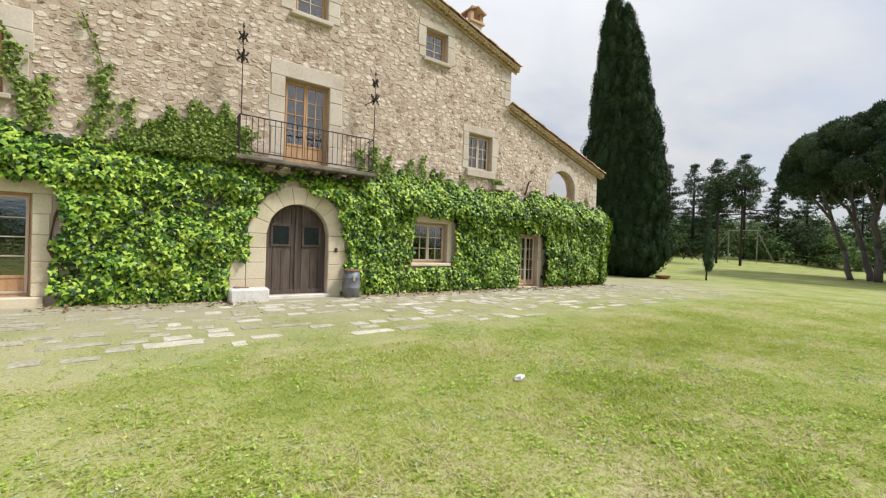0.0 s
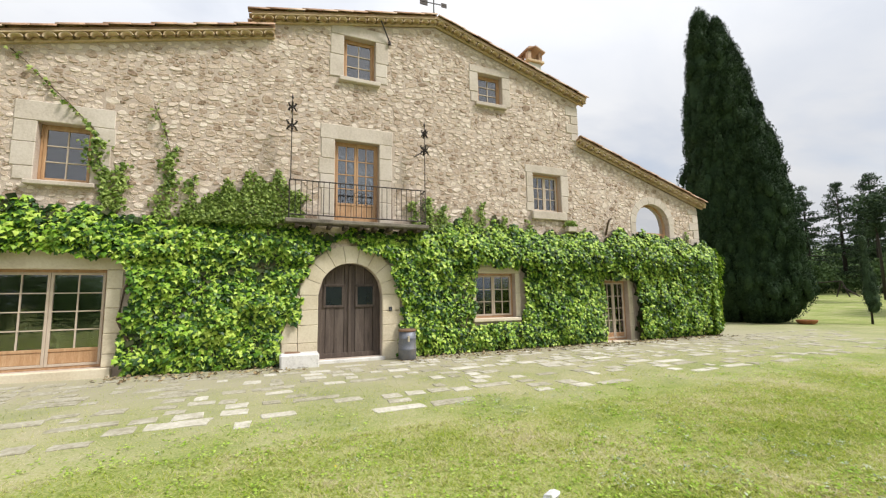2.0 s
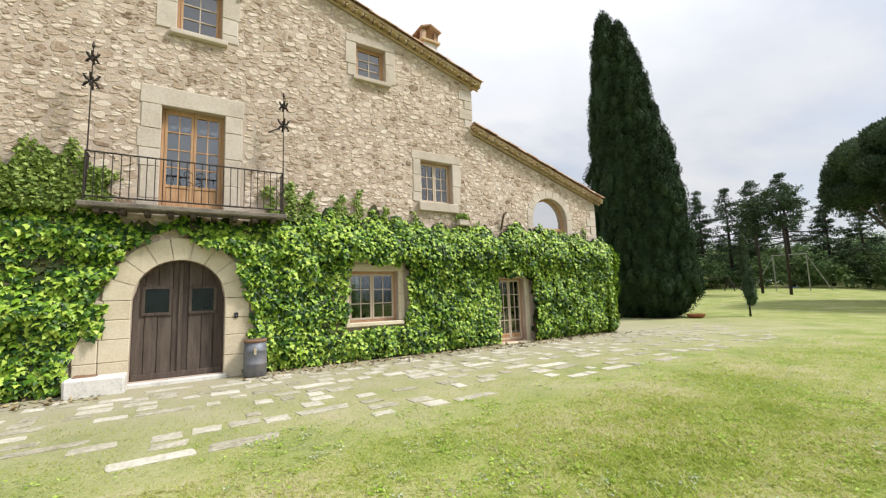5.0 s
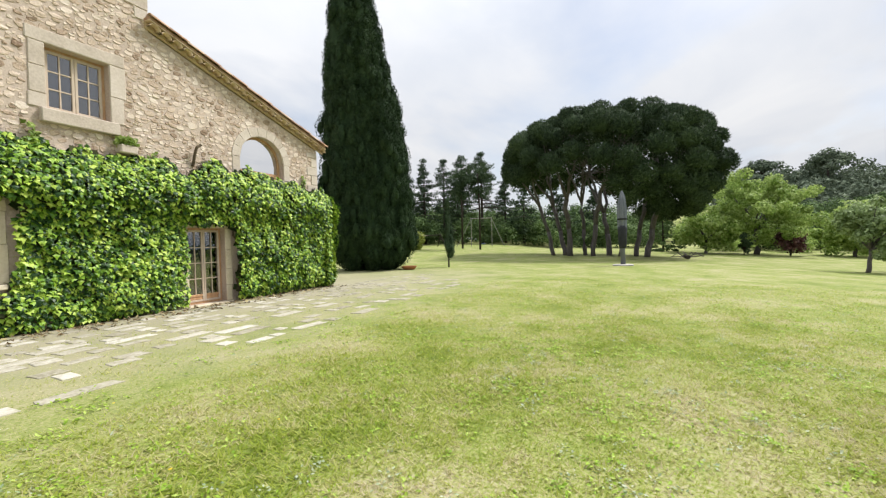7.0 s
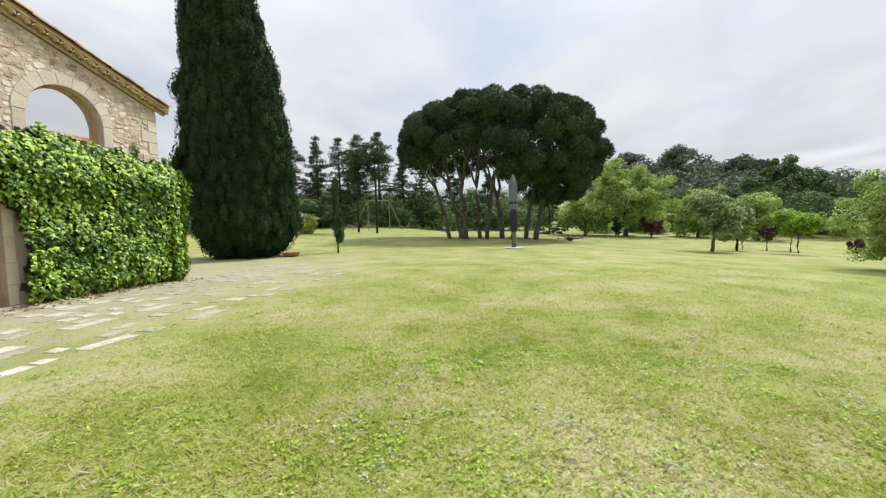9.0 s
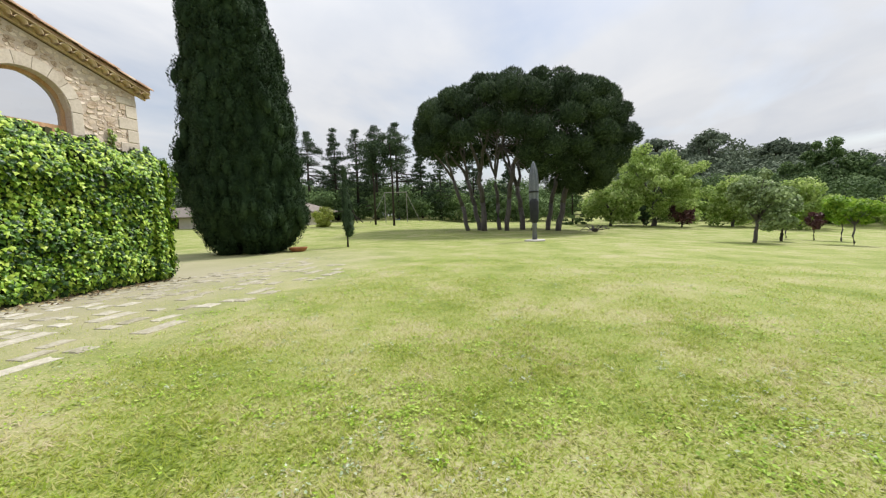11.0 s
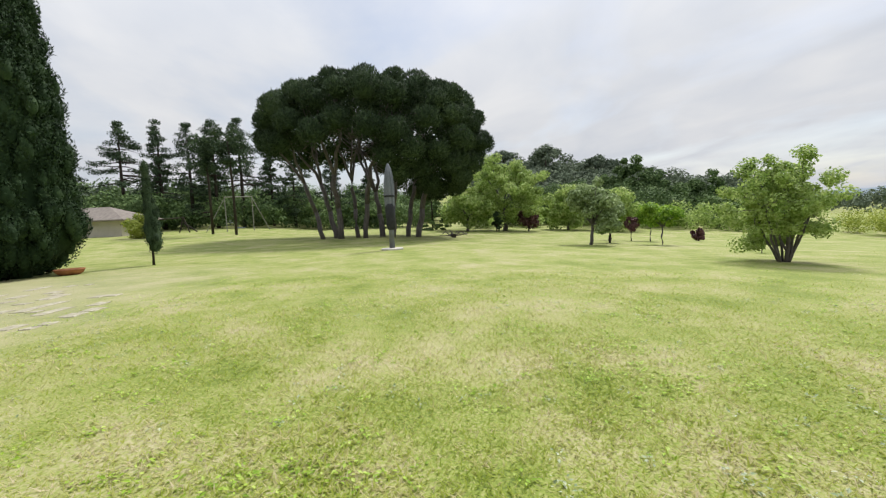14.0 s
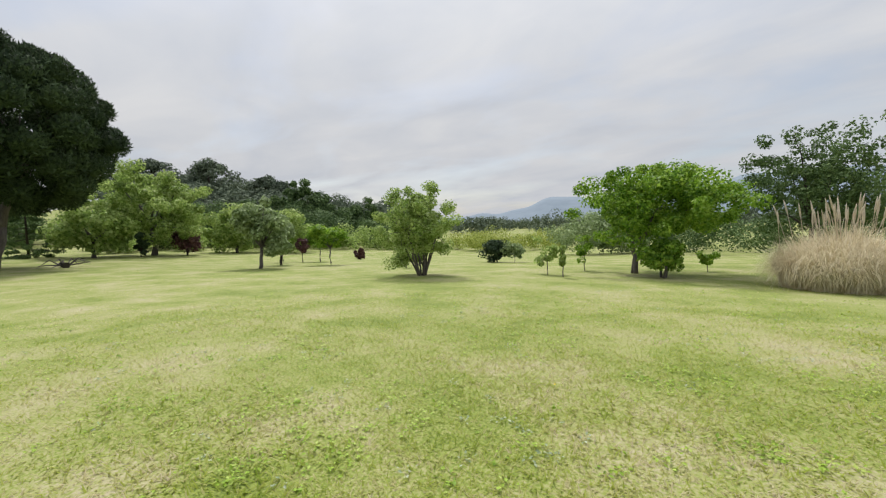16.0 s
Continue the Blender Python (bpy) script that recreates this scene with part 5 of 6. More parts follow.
sw = thing("swing_set", "tall pale wooden swing frame with blue seat on the lawn", "swing", pose(59.2, 10.7, gz(59.2, 10.7)))
D = np.array([0.95, -2.85, 0.0])
for nm, p, q, r in (("post", (0, 0, 0), (0, 0, 4.2), 0.055), ("post", D, D + (0, 0, 4.2), 0.055), ("crossbar", np.array([0, 0, 4.2]) - D * 0.03, D * 1.03 + (0, 0, 4.2), 0.06),
                    ("brace", -D * 0.75, (0, 0, 4.1), 0.04), ("brace", D * 1.6, D + (0, 0, 4.1), 0.04)):
    part(nm, tube([tuple(p), tuple(q)], r, 8), M_WHITEPOLE, sw)
for f in (0.38, 0.62):
    part("chain", tube([tuple(D * f + (0, 0, 4.15)), tuple(D * f + (0, 0, 0.45))], 0.015, 5), M_IRON, sw)
b0 = D * 0.5
part("seat", box(b0[0] - 0.18, b0[0] + 0.18, b0[1] - 0.45, b0[1] + 0.45, 0.40, 0.47, 0.02), M_BLUE, sw, "blue swing seat")
tree("yellow_shrub", "bright yellow-green arching shrub near the outbuilding", 50.0, 15.2, 2.5, 2.7, M_YELLOW, M_DARKBARK, 250, 0.05, 0.3, 30, 140, 0.16, low=0.0, category="shrub")

SHX, SHY = 55.0, 38.5
shed = thing("outbuilding", "long low cream outbuilding with open porch and hipped tile roof", "outbuilding", pose(SHX, SHY, gz(SHX, 30.0)))
for a, b in ((-18.5, 2.6), (13.0, 18.5)):
    part("wall", box(0.0, 0.3, a, b, -0.5, 1.75, 0.02), M_SHEDWALL, shed)
part("wall", box(0.3, 5.7, -18.5, -18.2, -0.5, 1.75, 0.02), M_SHEDWALL, shed)
part("wall", box(0.3, 5.7, 18.2, 18.5, -0.5, 1.75, 0.02), M_SHEDWALL, shed)
part("wall", box(5.7, 6.0, -18.5, 18.5, -0.5, 1.75, 0.02), M_SHEDWALL, shed)
# dark material on this wall paints the shade of the open porch
part("porch_wall", box(3.0, 3.2, 2.3, 13.3, -0.4, 1.75), M_OAK, shed, "back wall of the porch, coloured dark for the shade inside")
for y in (2.75, 7.8, 12.8):
    part("porch_post", box(0.02, 0.34, y - 0.2, y + 0.2, -0.5, 1.75, 0.02), M_SHEDWALL, shed, "whitewashed square porch post")
part("porch_table", box(1.1, 1.9, 5.0, 10.0, 0.55, 0.65, 0.02), M_OAK, shed, "long dark table in the porch")
bm = bmesh.new()
eave = [(-0.9, -19.3), (6.9, -19.3), (6.9, 19.3), (-0.9, 19.3)]
low, high = [bm.verts.new((x, y, 1.66)) for x, y in eave], [bm.verts.new((x, y, 1.80)) for x, y in eave]
top = [bm.verts.new((3.0, -15.6, 3.35)), bm.verts.new((3.0, 15.6, 3.35))]
bm.faces.new(low[::-1])
for i in range(4):
    bm.faces.new((low[i], low[(i + 1) % 4], high[(i + 1) % 4], high[i]))
for f in ((high[0], high[1], top[0]), (high[1], high[2], top[1], top[0]), (high[2], high[3], top[1]), (high[3], high[0], top[0], top[1])):
    bm.faces.new(f)
part("roof", bm, M_SHEDTILE, shed, "shallow hipped roof of faded grey-brown tiles")

frame_ = thing("play_frame", "dark timber A-frame with a slanting beam at the wood's edge", "play frame", pose(60.0, 16.0, gz(60.0, 16.0)))
for nm_, p_, q_ in (("leg", (0, -0.6, 0), (0, 0, 1.9)), ("leg", (0, 0.6, 0), (0, 0, 1.9)), ("beam", (0, 0, 1.85), (-0.6, 2.4, 1.7)), ("slide", (-0.3, -1.6, 0.05), (0, 0, 1.2))):
    part(nm_, tube([p_, q_], 0.07, 7), M_DARKBARK, frame_)

tree("broad_tree", "tall round dark green tree behind the outbuilding", 68.0, 74.0, 17.0, 17.0, M_WOODS, M_DARKBARK, 260, 0.4, 0.3, 70, 260, 0.34, low=0.10, clump=0.13)
tree("broad_tree", "olive-yellow broad tree behind the outbuilding", 65.0, 61.0, 13.0, 12.0, M_YELLOWOLIVE, M_DARKBARK, 261, 0.3, 0.3, 60, 240, 0.30, low=0.08, clump=0.13)
tree("broad_tree", "tall round dark green tree behind the outbuilding", 72.0, 51.0, 13.5, 11.0, M_WOODS, M_DARKBARK, 262, 0.3, 0.3, 50, 220, 0.34, low=0.10, clump=0.13)


# ---- woods and hills ----
def woods(name, label, spots, mat, leaf, per_area, seed, kind_trunks=True):
    """Far trees that nobody could count, as one object: spots are x, y, foot z, height, width."""
    leaf, per_area = leaf * 0.68, per_area * 2.0
    rng = np.random.default_rng(seed)
    Ps, Ns, Ts, Ss = [], [], [], []
    V, Fq = [], []
    for x, y, z, h, w in spots:
        n = max(7, int(9 * rng.uniform(0.8, 1.3)))
        C = clumps(rng, (x, y, z + h * 0.50), (w * 0.42, w * 0.42, h * 0.46), n, 0.4, 0.3)
        per = int(per_area * (w * h) / n)
        P, Nn, T, S = crown_leaves(rng, C, w * 0.24 * rng.uniform(0.6, 1.2, len(C)), per, leaf, 0.5, 0.7)
        Ps.append(P); Ns.append(Nn); Ts.append(T); Ss.append(S)
    return tagged(obj(name, leaves(name, np.concatenate(Ps), np.concatenate(Ns), np.concatenate(Ts), np.concatenate(Ss), mat, TRI)), label, "woodland", kind="stuff")


rngw = np.random.default_rng(77)


def ring(n, az0, az1, d0, d1, h0, h1, wide=1.0):
    """Spots on an arc seen from the lawn: bearings in degrees from east, positive to the north."""
    out = []
    for _ in range(n):
        a, d = radians(rngw.uniform(az0, az1)), rngw.uniform(d0, d1)
        x, y = 6 + d * math.cos(a), -10 + d * math.sin(a)
        h = rngw.uniform(h0, h1)
        out.append((x, y, float(ground_z(x, y)), h, h * rngw.uniform(0.8, 1.25) * wide))
    return out


woods("woodland", "dark dense woodland edge behind the lawn", ring(56, -4, 42, 66, 76, 3.6, 6.2, 1.2) + ring(70, 10, 42, 76, 96, 4, 8) + ring(40, -7, 10, 82, 100, 4.5, 7.5) + ring(40, -4, 40, 90, 110, 7, 10), M_WOODS, 0.55, 13, 1)
woods("woodland", "mixed green woodland beyond the orchard", ring(64, -46, -8, 70, 95, 3.5, 7) + ring(30, -36, -14, 78, 92, 5.5, 8.5), M_WOODS, 0.52, 15, 2)
woods("woodland", "lighter green thicket at the lawn's far edge", ring(46, -45, -9, 62, 72, 2.2, 4.5), M_LIGHTLEAF, 0.42, 19, 3)
woods("hill_forest", "pine forest on the far hill, haze greyed into its green", ring(330, -45, -10, 98, 190, 6, 10), M_HAZY_TREES, 1.1, 3.8, 4)
woods("hill_forest", "forest on the hill behind the house, haze greyed into its green", ring(110, 28, 66, 95, 190, 7, 11), M_HAZY_TREES, 1.2, 2.4, 5)
woods("hedge", "yellow-green scrub and hedges in the distance", ring(34, -64, -50, 62, 76, 2.0, 3.2, 1.5), M_YELLOW, 0.3, 26, 6)
woods("olive_grove", "grey-green olive trees in the distance", ring(16, -74, -64, 42, 50, 3.4, 4.8), M_OLIVE, 0.30, 34, 7)
woods("olive_grove", "grey-green trees beyond the orchard", ring(44, -110, -70, 40, 58, 3.0, 4.8, 1.3), M_WOODS, 0.32, 17, 8)
woods("far_woods", "low line of woods on the plain", ring(190, -105, -40, 130, 300, 4, 6.5, 1.8), M_HAZY_TREES, 1.1, 4, 9)
woods("woodland", "trees closing the garden behind", ring(80, 60, 252, 42, 60, 6, 10), M_WOODS, 1.2, 1.4, 10)


def far_pine(x, y, h, w, seed):
    rng = np.random.default_rng(seed)
    z = float(ground_z(x, y))
    t = thing("hill_pine", "lone umbrella pine rising above the hill forest", "pine tree", pose(x, y, z), group="hilltop pines")
    bm = tube([(0, 0, 0), (0.3, 0, h * 0.8)], [0.35, 0.2], 7)
    d_ = rng.normal(size=(16, 2)) * 0.26
    C = np.column_stack([d_ * w, h * 0.90 - 2.2 * (d_ ** 2).sum(1) * w * 0.5 + rng.uniform(-0.9, 0.6, 16)])
    for c in C[:8]:
        limb(bm, (0.2, 0, h * 0.6), c, 0.14, 0.04, rng, 0.2, 3, 5)
    part("trunk", bm, M_DARKBARK, t)
    obj("crown", leaves("crown", *crown_leaves(rng, C, w * 0.20, 150, 0.6, 0.5, 0.55), M_HAZY_TREES), t)


for k, (bear, d, h, w) in enumerate(((-20.0, 142, 12.5, 11), (-26.0, 136, 11.0, 8), (-28.0, 136, 10.0, 7), (-14.5, 146, 11.5, 10))):
    a = radians(bear)
    far_pine(6 + d * math.cos(a), -10 + d * math.sin(a), h, w, 300 + k)
for k, (bear, d, h, w) in enumerate(((-31.0, 92, 12.8, 8.0), (-29.4, 94, 11.5, 6.0), (-33.0, 92, 10.0, 7.5), (-38.5, 90, 8.8, 8.5), (-36.5, 94, 8.0, 7.0), (-27.0, 95, 9.0, 7.0), (-24.0, 95, 8.5, 8.0))):
    a = radians(bear)
    tree("tall_dark_tree", "tall dark green tree above the woodland", 6 + d * math.cos(a), -10 + d * math.sin(a), h, w, M_WOODS, M_DARKBARK, 320 + k, 0.3, 0.3, 60, 150, 0.36, low=0.08, clump=0.13, rough=0.4)

# mountains on the horizon; their blue is distance haze put into the colour
V, Fq = [], []
nm = 160
for i in range(nm + 1):
    a = radians(-130 + 100 * i / nm)
    u = i / nm
    h = 22 + 95 * math.exp(-((u - 0.40) / 0.16) ** 2) + 48 * math.exp(-((u - 0.655) / 0.06) ** 2) + 5 * math.sin(u * 60) + 3 * math.sin(u * 143)
    for r, z in ((1300, -10), (1550, h * 0.8), (1750, h * 1.15), (2000, -10)):
        V.append((6 + r * math.cos(a), -10 + r * math.sin(a), z))
for i in range(nm):
    for j in range(3):
        k = 4 * i + j
        Fq.append((k, k + 4, k + 5, k + 1))
tagged(obj("backdrop", np_mesh("backdrop", V, Fq, M_MOUNTAIN, True)), "far horizon mountains with pale blue haze in their colour", "mountains", kind="structure")


# ---- vine on the front wall ----
VTOP = ((-13, 3.5), (-7.5, 3.6), (-6.4, 3.75), (-5.5, 3.6), (-4.7, 3.42), (-3.0, 3.45), (-1.6, 3.38), (-0.9, 3.22), (1.5, 3.22), (2.0, 3.5), (2.7, 3.62), (4.2, 3.68), (6.0, 3.55), (7.4, 3.4), (9.0, 3.6), (11.5, 3.55), (13.6, 3.3))
VX, VZ = [p[0] for p in VTOP], [p[1] for p in VTOP]


def ragged(x, z, k=0.0):
    return 0.13 * value_noise(x + 9 * k, z, 0.6, 11) + 0.11 * value_noise(x, z + 5 * k, 0.22, 12)


def bare(x, z):
    """Where the vine is cut back round doors and windows."""
    g = ragged(x, z)
    e1 = (x > -7.28 + g) & (x < -4.70 + g) & (z < 2.62 + g - 0.45 * np.clip(np.abs(x + 6.0) - 0.70, 0, 1))
    ring_ = np.hypot(x, np.maximum(z - 1.65, 0)) < 1.27 + g
    e2 = (z > 1.6) & ring_ | (z <= 1.6) & (x < 1.27 + g) & (x > -1.28 - 0.32 * np.clip(1.6 - z, 0, 1) + g)
    e3 = (x > 3.50 + g * 0.6) & (x < 5.06 + g * 0.5) & (z > 0.80 + g * 0.5) & (z < 2.40 + g)
    e4 = (x > 8.30 + g * 0.5) & (x < 9.56 + g * 0.5) & (z < 2.14 + g)
    return e1 | e2 | e3 | e4


rv = np.random.default_rng(21)


def vine_points(n):
    x = rv.uniform(-13, 13.75, n)
    top = np.interp(x, VX, VZ) + 1.4 * ragged(x, x * 0.3, 1.0)
    z = rv.uniform(0.02, 1, n) ** 0.95 * top
    ok = ~bare(x, z)
    x, z, top = x[ok], z[ok], top[ok]
    thick = (0.16 + 0.22 * smooth01((x - 2.0) / 9) + 0.10 * value_noise(x, z, 0.75, 3) + 0.11 * value_noise(x, z, 0.3, 4)) * np.clip((top - z) / 0.35, 0.35, 1) * np.clip(z / 0.5 + 0.25, 0.25, 1)
    thick = thick + 0.22 * np.exp(-((z - 2.75) / 0.4) ** 2) * smooth01((x - 2.5) / 2) + 0.12 * np.exp(-((z - 2.9) / 0.35) ** 2) * smooth01((-2.5 - x) / 1.5)
    thick = thick * np.where((x > 6.9) & (x < 8.45) & (z < 2.35), 0.30 + 0.7 * np.clip((8.0 - x) / 1.1, 0, 1), 1) * np.where((x > 2.7) & (x < 3.7) & (z > 0.7) & (z < 2.5), 0.5, 1)
    y = -0.03 - thick * rv.uniform(0.55, 1.0, len(x)) ** 0.7
    return np.stack([x, y, z], -1)


# inner leaves coloured dark to paint the shade in the vine's gaps
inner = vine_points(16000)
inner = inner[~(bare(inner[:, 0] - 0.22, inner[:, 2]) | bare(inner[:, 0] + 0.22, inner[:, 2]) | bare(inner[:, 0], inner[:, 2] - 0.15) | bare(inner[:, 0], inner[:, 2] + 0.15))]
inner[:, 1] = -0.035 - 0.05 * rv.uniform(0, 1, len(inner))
tagged(obj("withered_vine", leaves("withered_vine", inner, rv.normal(size=inner.shape) * 0.25 + (0, -1, 0.1), rv.normal(size=inner.shape) * 0.6 + (0, 0, -1), 0.21, M_VINE_SHADE)), "dark leaf layer inside the vine, gap shade put into its colour", "climbing vine", kind="stuff")
P = vine_points(66000)
# the eastern end turns round the corner of the house
n = 9000
a = rv.uniform(-0.3, math.pi / 2 + 0.3, n)
zz = rv.uniform(0.02, 1, n) * (3.35 + 0.2 * np.sin(a * 5))
rr_ = 0.48 * rv.uniform(0.75, 1.0, n) * np.clip(zz / 0.5 + 0.5, 0.5, 1) * np.clip((3.5 - zz) / 0.4, 0.4, 1)
P = np.concatenate([P, np.stack([13.22 + rr_ * np.cos(a - 0.0) * 1.05, 0.05 - rr_ * np.sin(a) * 1.15, zz], -1)])
n = 7000
zz = rv.uniform(0.02, 3.35, n)
P = np.concatenate([P, np.stack([13.22 + 0.48 * rv.uniform(0.7, 1, n), rv.uniform(0.0, 2.2, n), zz], -1)])


# thin shoots climb from the mass up the bare stone
def shoot(x0, z0, x1, z1, w, n):
    u = rv.uniform(0, 1, n) ** 1.2
    x = x0 + (x1 - x0) * u + rv.normal(size=n) * w * (1 - 0.7 * u) + 0.05 * np.sin(u * 12 + x0)
    return np.stack([x, -0.03 - rv.uniform(0.0, 0.10, n) * (1 - 0.5 * u), z0 + (z1 - z0) * u], -1)


SHOOTS = [(-7.3, 3.6, -7.15, 5.1, 0.16, 300), (-7.9, 3.6, -8.1, 5.6, 0.2, 320), (-8.8, 3.6, -9.0, 5.2, 0.25, 320), (-5.0, 3.5, -4.9, 4.5, 0.15, 240), (-4.1, 3.4, -4.0, 5.0, 0.15, 330), (-3.6, 3.4, -3.6, 4.4, 0.10, 150),
          (-5.45, 5.0, -5.1, 3.6, 0.12, 300), (2.15, 3.4, 2.1, 4.35, 0.14, 320), (2.5, 3.4, 2.55, 4.15, 0.12, 220),
          (3.3, 3.5, 3.35, 4.15, 0.10, 180), (3.75, 3.5, 3.8, 4.35, 0.08, 170), (4.5, 3.4, 4.55, 3.95, 0.08, 120), (5.4, 3.3, 5.45, 3.85, 0.07, 90), (7.5, 3.2, 7.6, 3.7, 0.1, 60), (12.4, 3.3, 12.5, 3.85, 0.07, 80),
          (-6.5, 6.3, -5.35, 5.1, 0.04, 60), (-6.9, 6.7, -6.5, 6.3, 0.03, 10), (-4.4, 5.9, -4.05, 4.9, 0.03, 30), (-1.25, 2.6, -1.35, 1.75, 0.10, 170), (-1.55, 1.6, -1.5, 1.1, 0.07, 50), (1.62, 4.2, 1.75, 3.5, 0.09, 110), (-1.3, 4.2, -1.3, 3.5, 0.12, 130)]
SP = np.concatenate([shoot(*q) for q in SHOOTS])
n = len(SP)
tagged(obj("vine_shoots", leaves("vine_shoots", SP, rv.normal(size=(n, 3)) * 0.5 + (0, -1.0, 0.4), rv.normal(size=(n, 3)) * 0.6 + (0, -0.2, -0.6), 0.085 * rv.uniform(0.6, 1.3, n), M_JASMINE, LOBED)),
       "thin pale green vine shoots creeping up bare stone", "climbing vine", kind="stuff")
# a finer-leaved climber stands above the vine beside the balcony
n = 5200
ux = rv.uniform(-3.75, -1.35, n)
ht = np.interp(ux, (-3.75, -3.3, -2.6, -1.9, -1.35), (0.15, 0.55, 1.0, 1.25, 0.85)) + 0.30 * value_noise(ux, ux * 0, 0.22, 41)
uz = rv.uniform(0, 1, n)
JP = np.stack([ux, -0.04 - 0.30 * rv.uniform(0.3, 1, n) * (1 - 0.75 * uz), 3.30 + uz * ht], -1)
tagged(obj("jasmine", leaves("jasmine", JP, rv.normal(size=(n, 3)) * 0.6 + (0, -1.0, 0.4), rv.normal(size=(n, 3)) * 0.9 + (0, -0.3, 0.2), 0.075 * rv.uniform(0.6, 1.4, n), M_JASMINE, DIAMOND, width=0.75)),
       "fine-leaved olive green climber above the vine by the balcony", "climbing plant", kind="stuff")
n = len(P)
nrm = rv.normal(size=(n, 3)) * 0.36 + (0, -1.0, 0.50)
east = P[:, 0] > 13.3
nrm[east] += (0.9, 0.5, 0)
tip = rv.normal(size=(n, 3)) * 0.40 + (0, -0.30, -1.0)
vine = tagged(obj("vine", leaves("vine", P, nrm, tip, (0.125 - 0.02 * smooth01((P[:, 0] - 1) / 4)) * rv.uniform(0.55, 1.3, n), M_VINE, LOBED, width=0.92)),
              "dense bright green climbing vine covering the lower house front", "climbing vine", kind="stuff")
stems = bmesh.new()
rs = np.random.default_rng(8)
for x0 in (-8.5, -7.2, -4.5, -4.1, -3.2, -2.3, -1.7, 1.7, 2.4, 3.2, 5.4, 6.6, 7.7, 9.8, 10.9, 12.3):
    pts = [(x0 + rs.normal() * 0.08 * k, -0.05 - 0.03 * rs.uniform(), -0.05 + 0.62 * k) for k in range(6)]
    tube(pts, [0.045, 0.04, 0.034, 0.028, 0.02, 0.012], 6, stems)
for (x0, z0, x1, z1, w, _) in SHOOTS:
    tube([(x0, -0.03, z0), ((x0 + x1) / 2 + 0.04, -0.035, (z0 + z1) / 2), (x1, -0.03, z1)], [0.014, 0.01, 0.005], 5, stems)
part("vine_stems", stems, M_STEM, None)
tagged(bpy.data.objects["vine_stems"], "woody brown vine stems climbing the wall", "climbing vine", kind="stuff")


# ---- paving in the grass ----
pavement = thing("pavement", "irregular pale stone slabs set in rows with grass between", "paving", kind="structure")
rp = random.Random(17)
PAVE = []
for k in range(12):
    y = -0.74 - 0.36 * k
    x = -11.0 + rp.uniform(0, 0.5)
    while x < 18.5:
        L = rp.choice((0.2, 0.26, 0.32, 0.38, 0.45, 0.75))
        d = rp.uniform(0.18, 0.32)
        chance = 0.92 - 0.040 * k - 0.5 * max(0.0, (x - 12) / 6.5) - (0.25 if x < -8 else 0)
        chance += 0.2 if x < -2.5 and k > 6 else 0
        if k > 12 and x > -2.5 or k > 12 and x < -9:
            chance = 0.08 if k < 14 else 0
        if rp.random() < chance and len(PAVE) < 760:
            PAVE.append((x + L / 2 + rp.uniform(-0.03, 0.03), y + rp.uniform(-0.06, 0.06), L, d, rp.uniform(-4, 4)))
        x += L + rp.choice((0.06, 0.1, 0.16, 0.3, 0.5))


def slab_mesh(seed):
    rr = random.Random(seed)
    ring_ = []
    for sx, sy in ((-1, -1), (-0.3, -1), (0.4, -1), (1, -1), (1, 0.2), (1, 1), (0.2, 1), (-0.5, 1), (-1, 1), (-1, 0)):
        ring_.append((sx * 0.5 * rr.uniform(0.88, 1.02), sy * 0.5 * rr.uniform(0.84, 1.03)))
    V, F3 = [], []
    for s, z in ((1.0, -0.05), (1.0, 0.008), (0.93, 0.017)):
        V += [(x * s, y * s, z * 0.5 + (0.003 * rr.uniform(-1, 1) if z > 0 else 0)) for x, y in ring_]
    m = len(ring_)
    for i in range(2):
        for j in range(m):
            a, b = i * m + j, i * m + (j + 1) % m
            F3 += [(a, b, b + m), (a, b + m, a + m)]
    V.append((0, 0, 0.019))
    for j in range(m):
        F3.append((2 * m + j, 2 * m + (j + 1) % m, 3 * m))
    return np_mesh("slab", V, F3, M_PAVE)


SLABS = [slab_mesh(s) for s in range(10)]
def slab_pose(x, y, L, d, turn):
    return pose(x, y, gz(x, y) + 0.003, 0, 0, turn) @ Matrix.Diagonal((L, d, 1, 1))


near_slabs = [s for s in PAVE if -3.2 < s[0] < 10.5][:296]
rest = [s for s in PAVE if s not in near_slabs]
for k, s in enumerate(near_slabs):
    obj("slab", SLABS[k % 10], pavement, m=slab_pose(*s))
V, F3 = [], []
for k, s in enumerate(rest):
    me = SLABS[k % 10]
    m4 = slab_pose(*s)
    F3 += [tuple(len(V) + i for i in p.vertices) for p in me.polygons]
    V += [m4 @ v.co for v in me.vertices]
tagged(obj("slabs", np_mesh("slabs", V, F3, M_PAVE), pavement), kind="stuff")


# ---- lawn: blades, clover and flowers near the path ----
rg = np.random.default_rng(33)
LINE = np.array([(-4.5, -11.2), (-3.3, -11.0), (-1.2, -10.5), (0.4, -10.0), (2.2, -10.0), (3.9, -10.1), (5.4, -10.1), (6.4, -10.4), (7.3, -11.1), (7.8, -11.8)])


def near_path(n, rmin, rmax, power=1.0):
    seg = rg.integers(0, len(LINE) - 1, n)
    u = rg.uniform(0, 1, (n, 1))
    p = LINE[seg] * (1 - u) + LINE[seg + 1] * u
    a = rg.uniform(0, 2 * math.pi, n)
    r = rmin + (rmax - rmin) * rg.uniform(0, 1, n) ** power
    return p + np.stack([r * np.cos(a), r * np.sin(a)], -1)


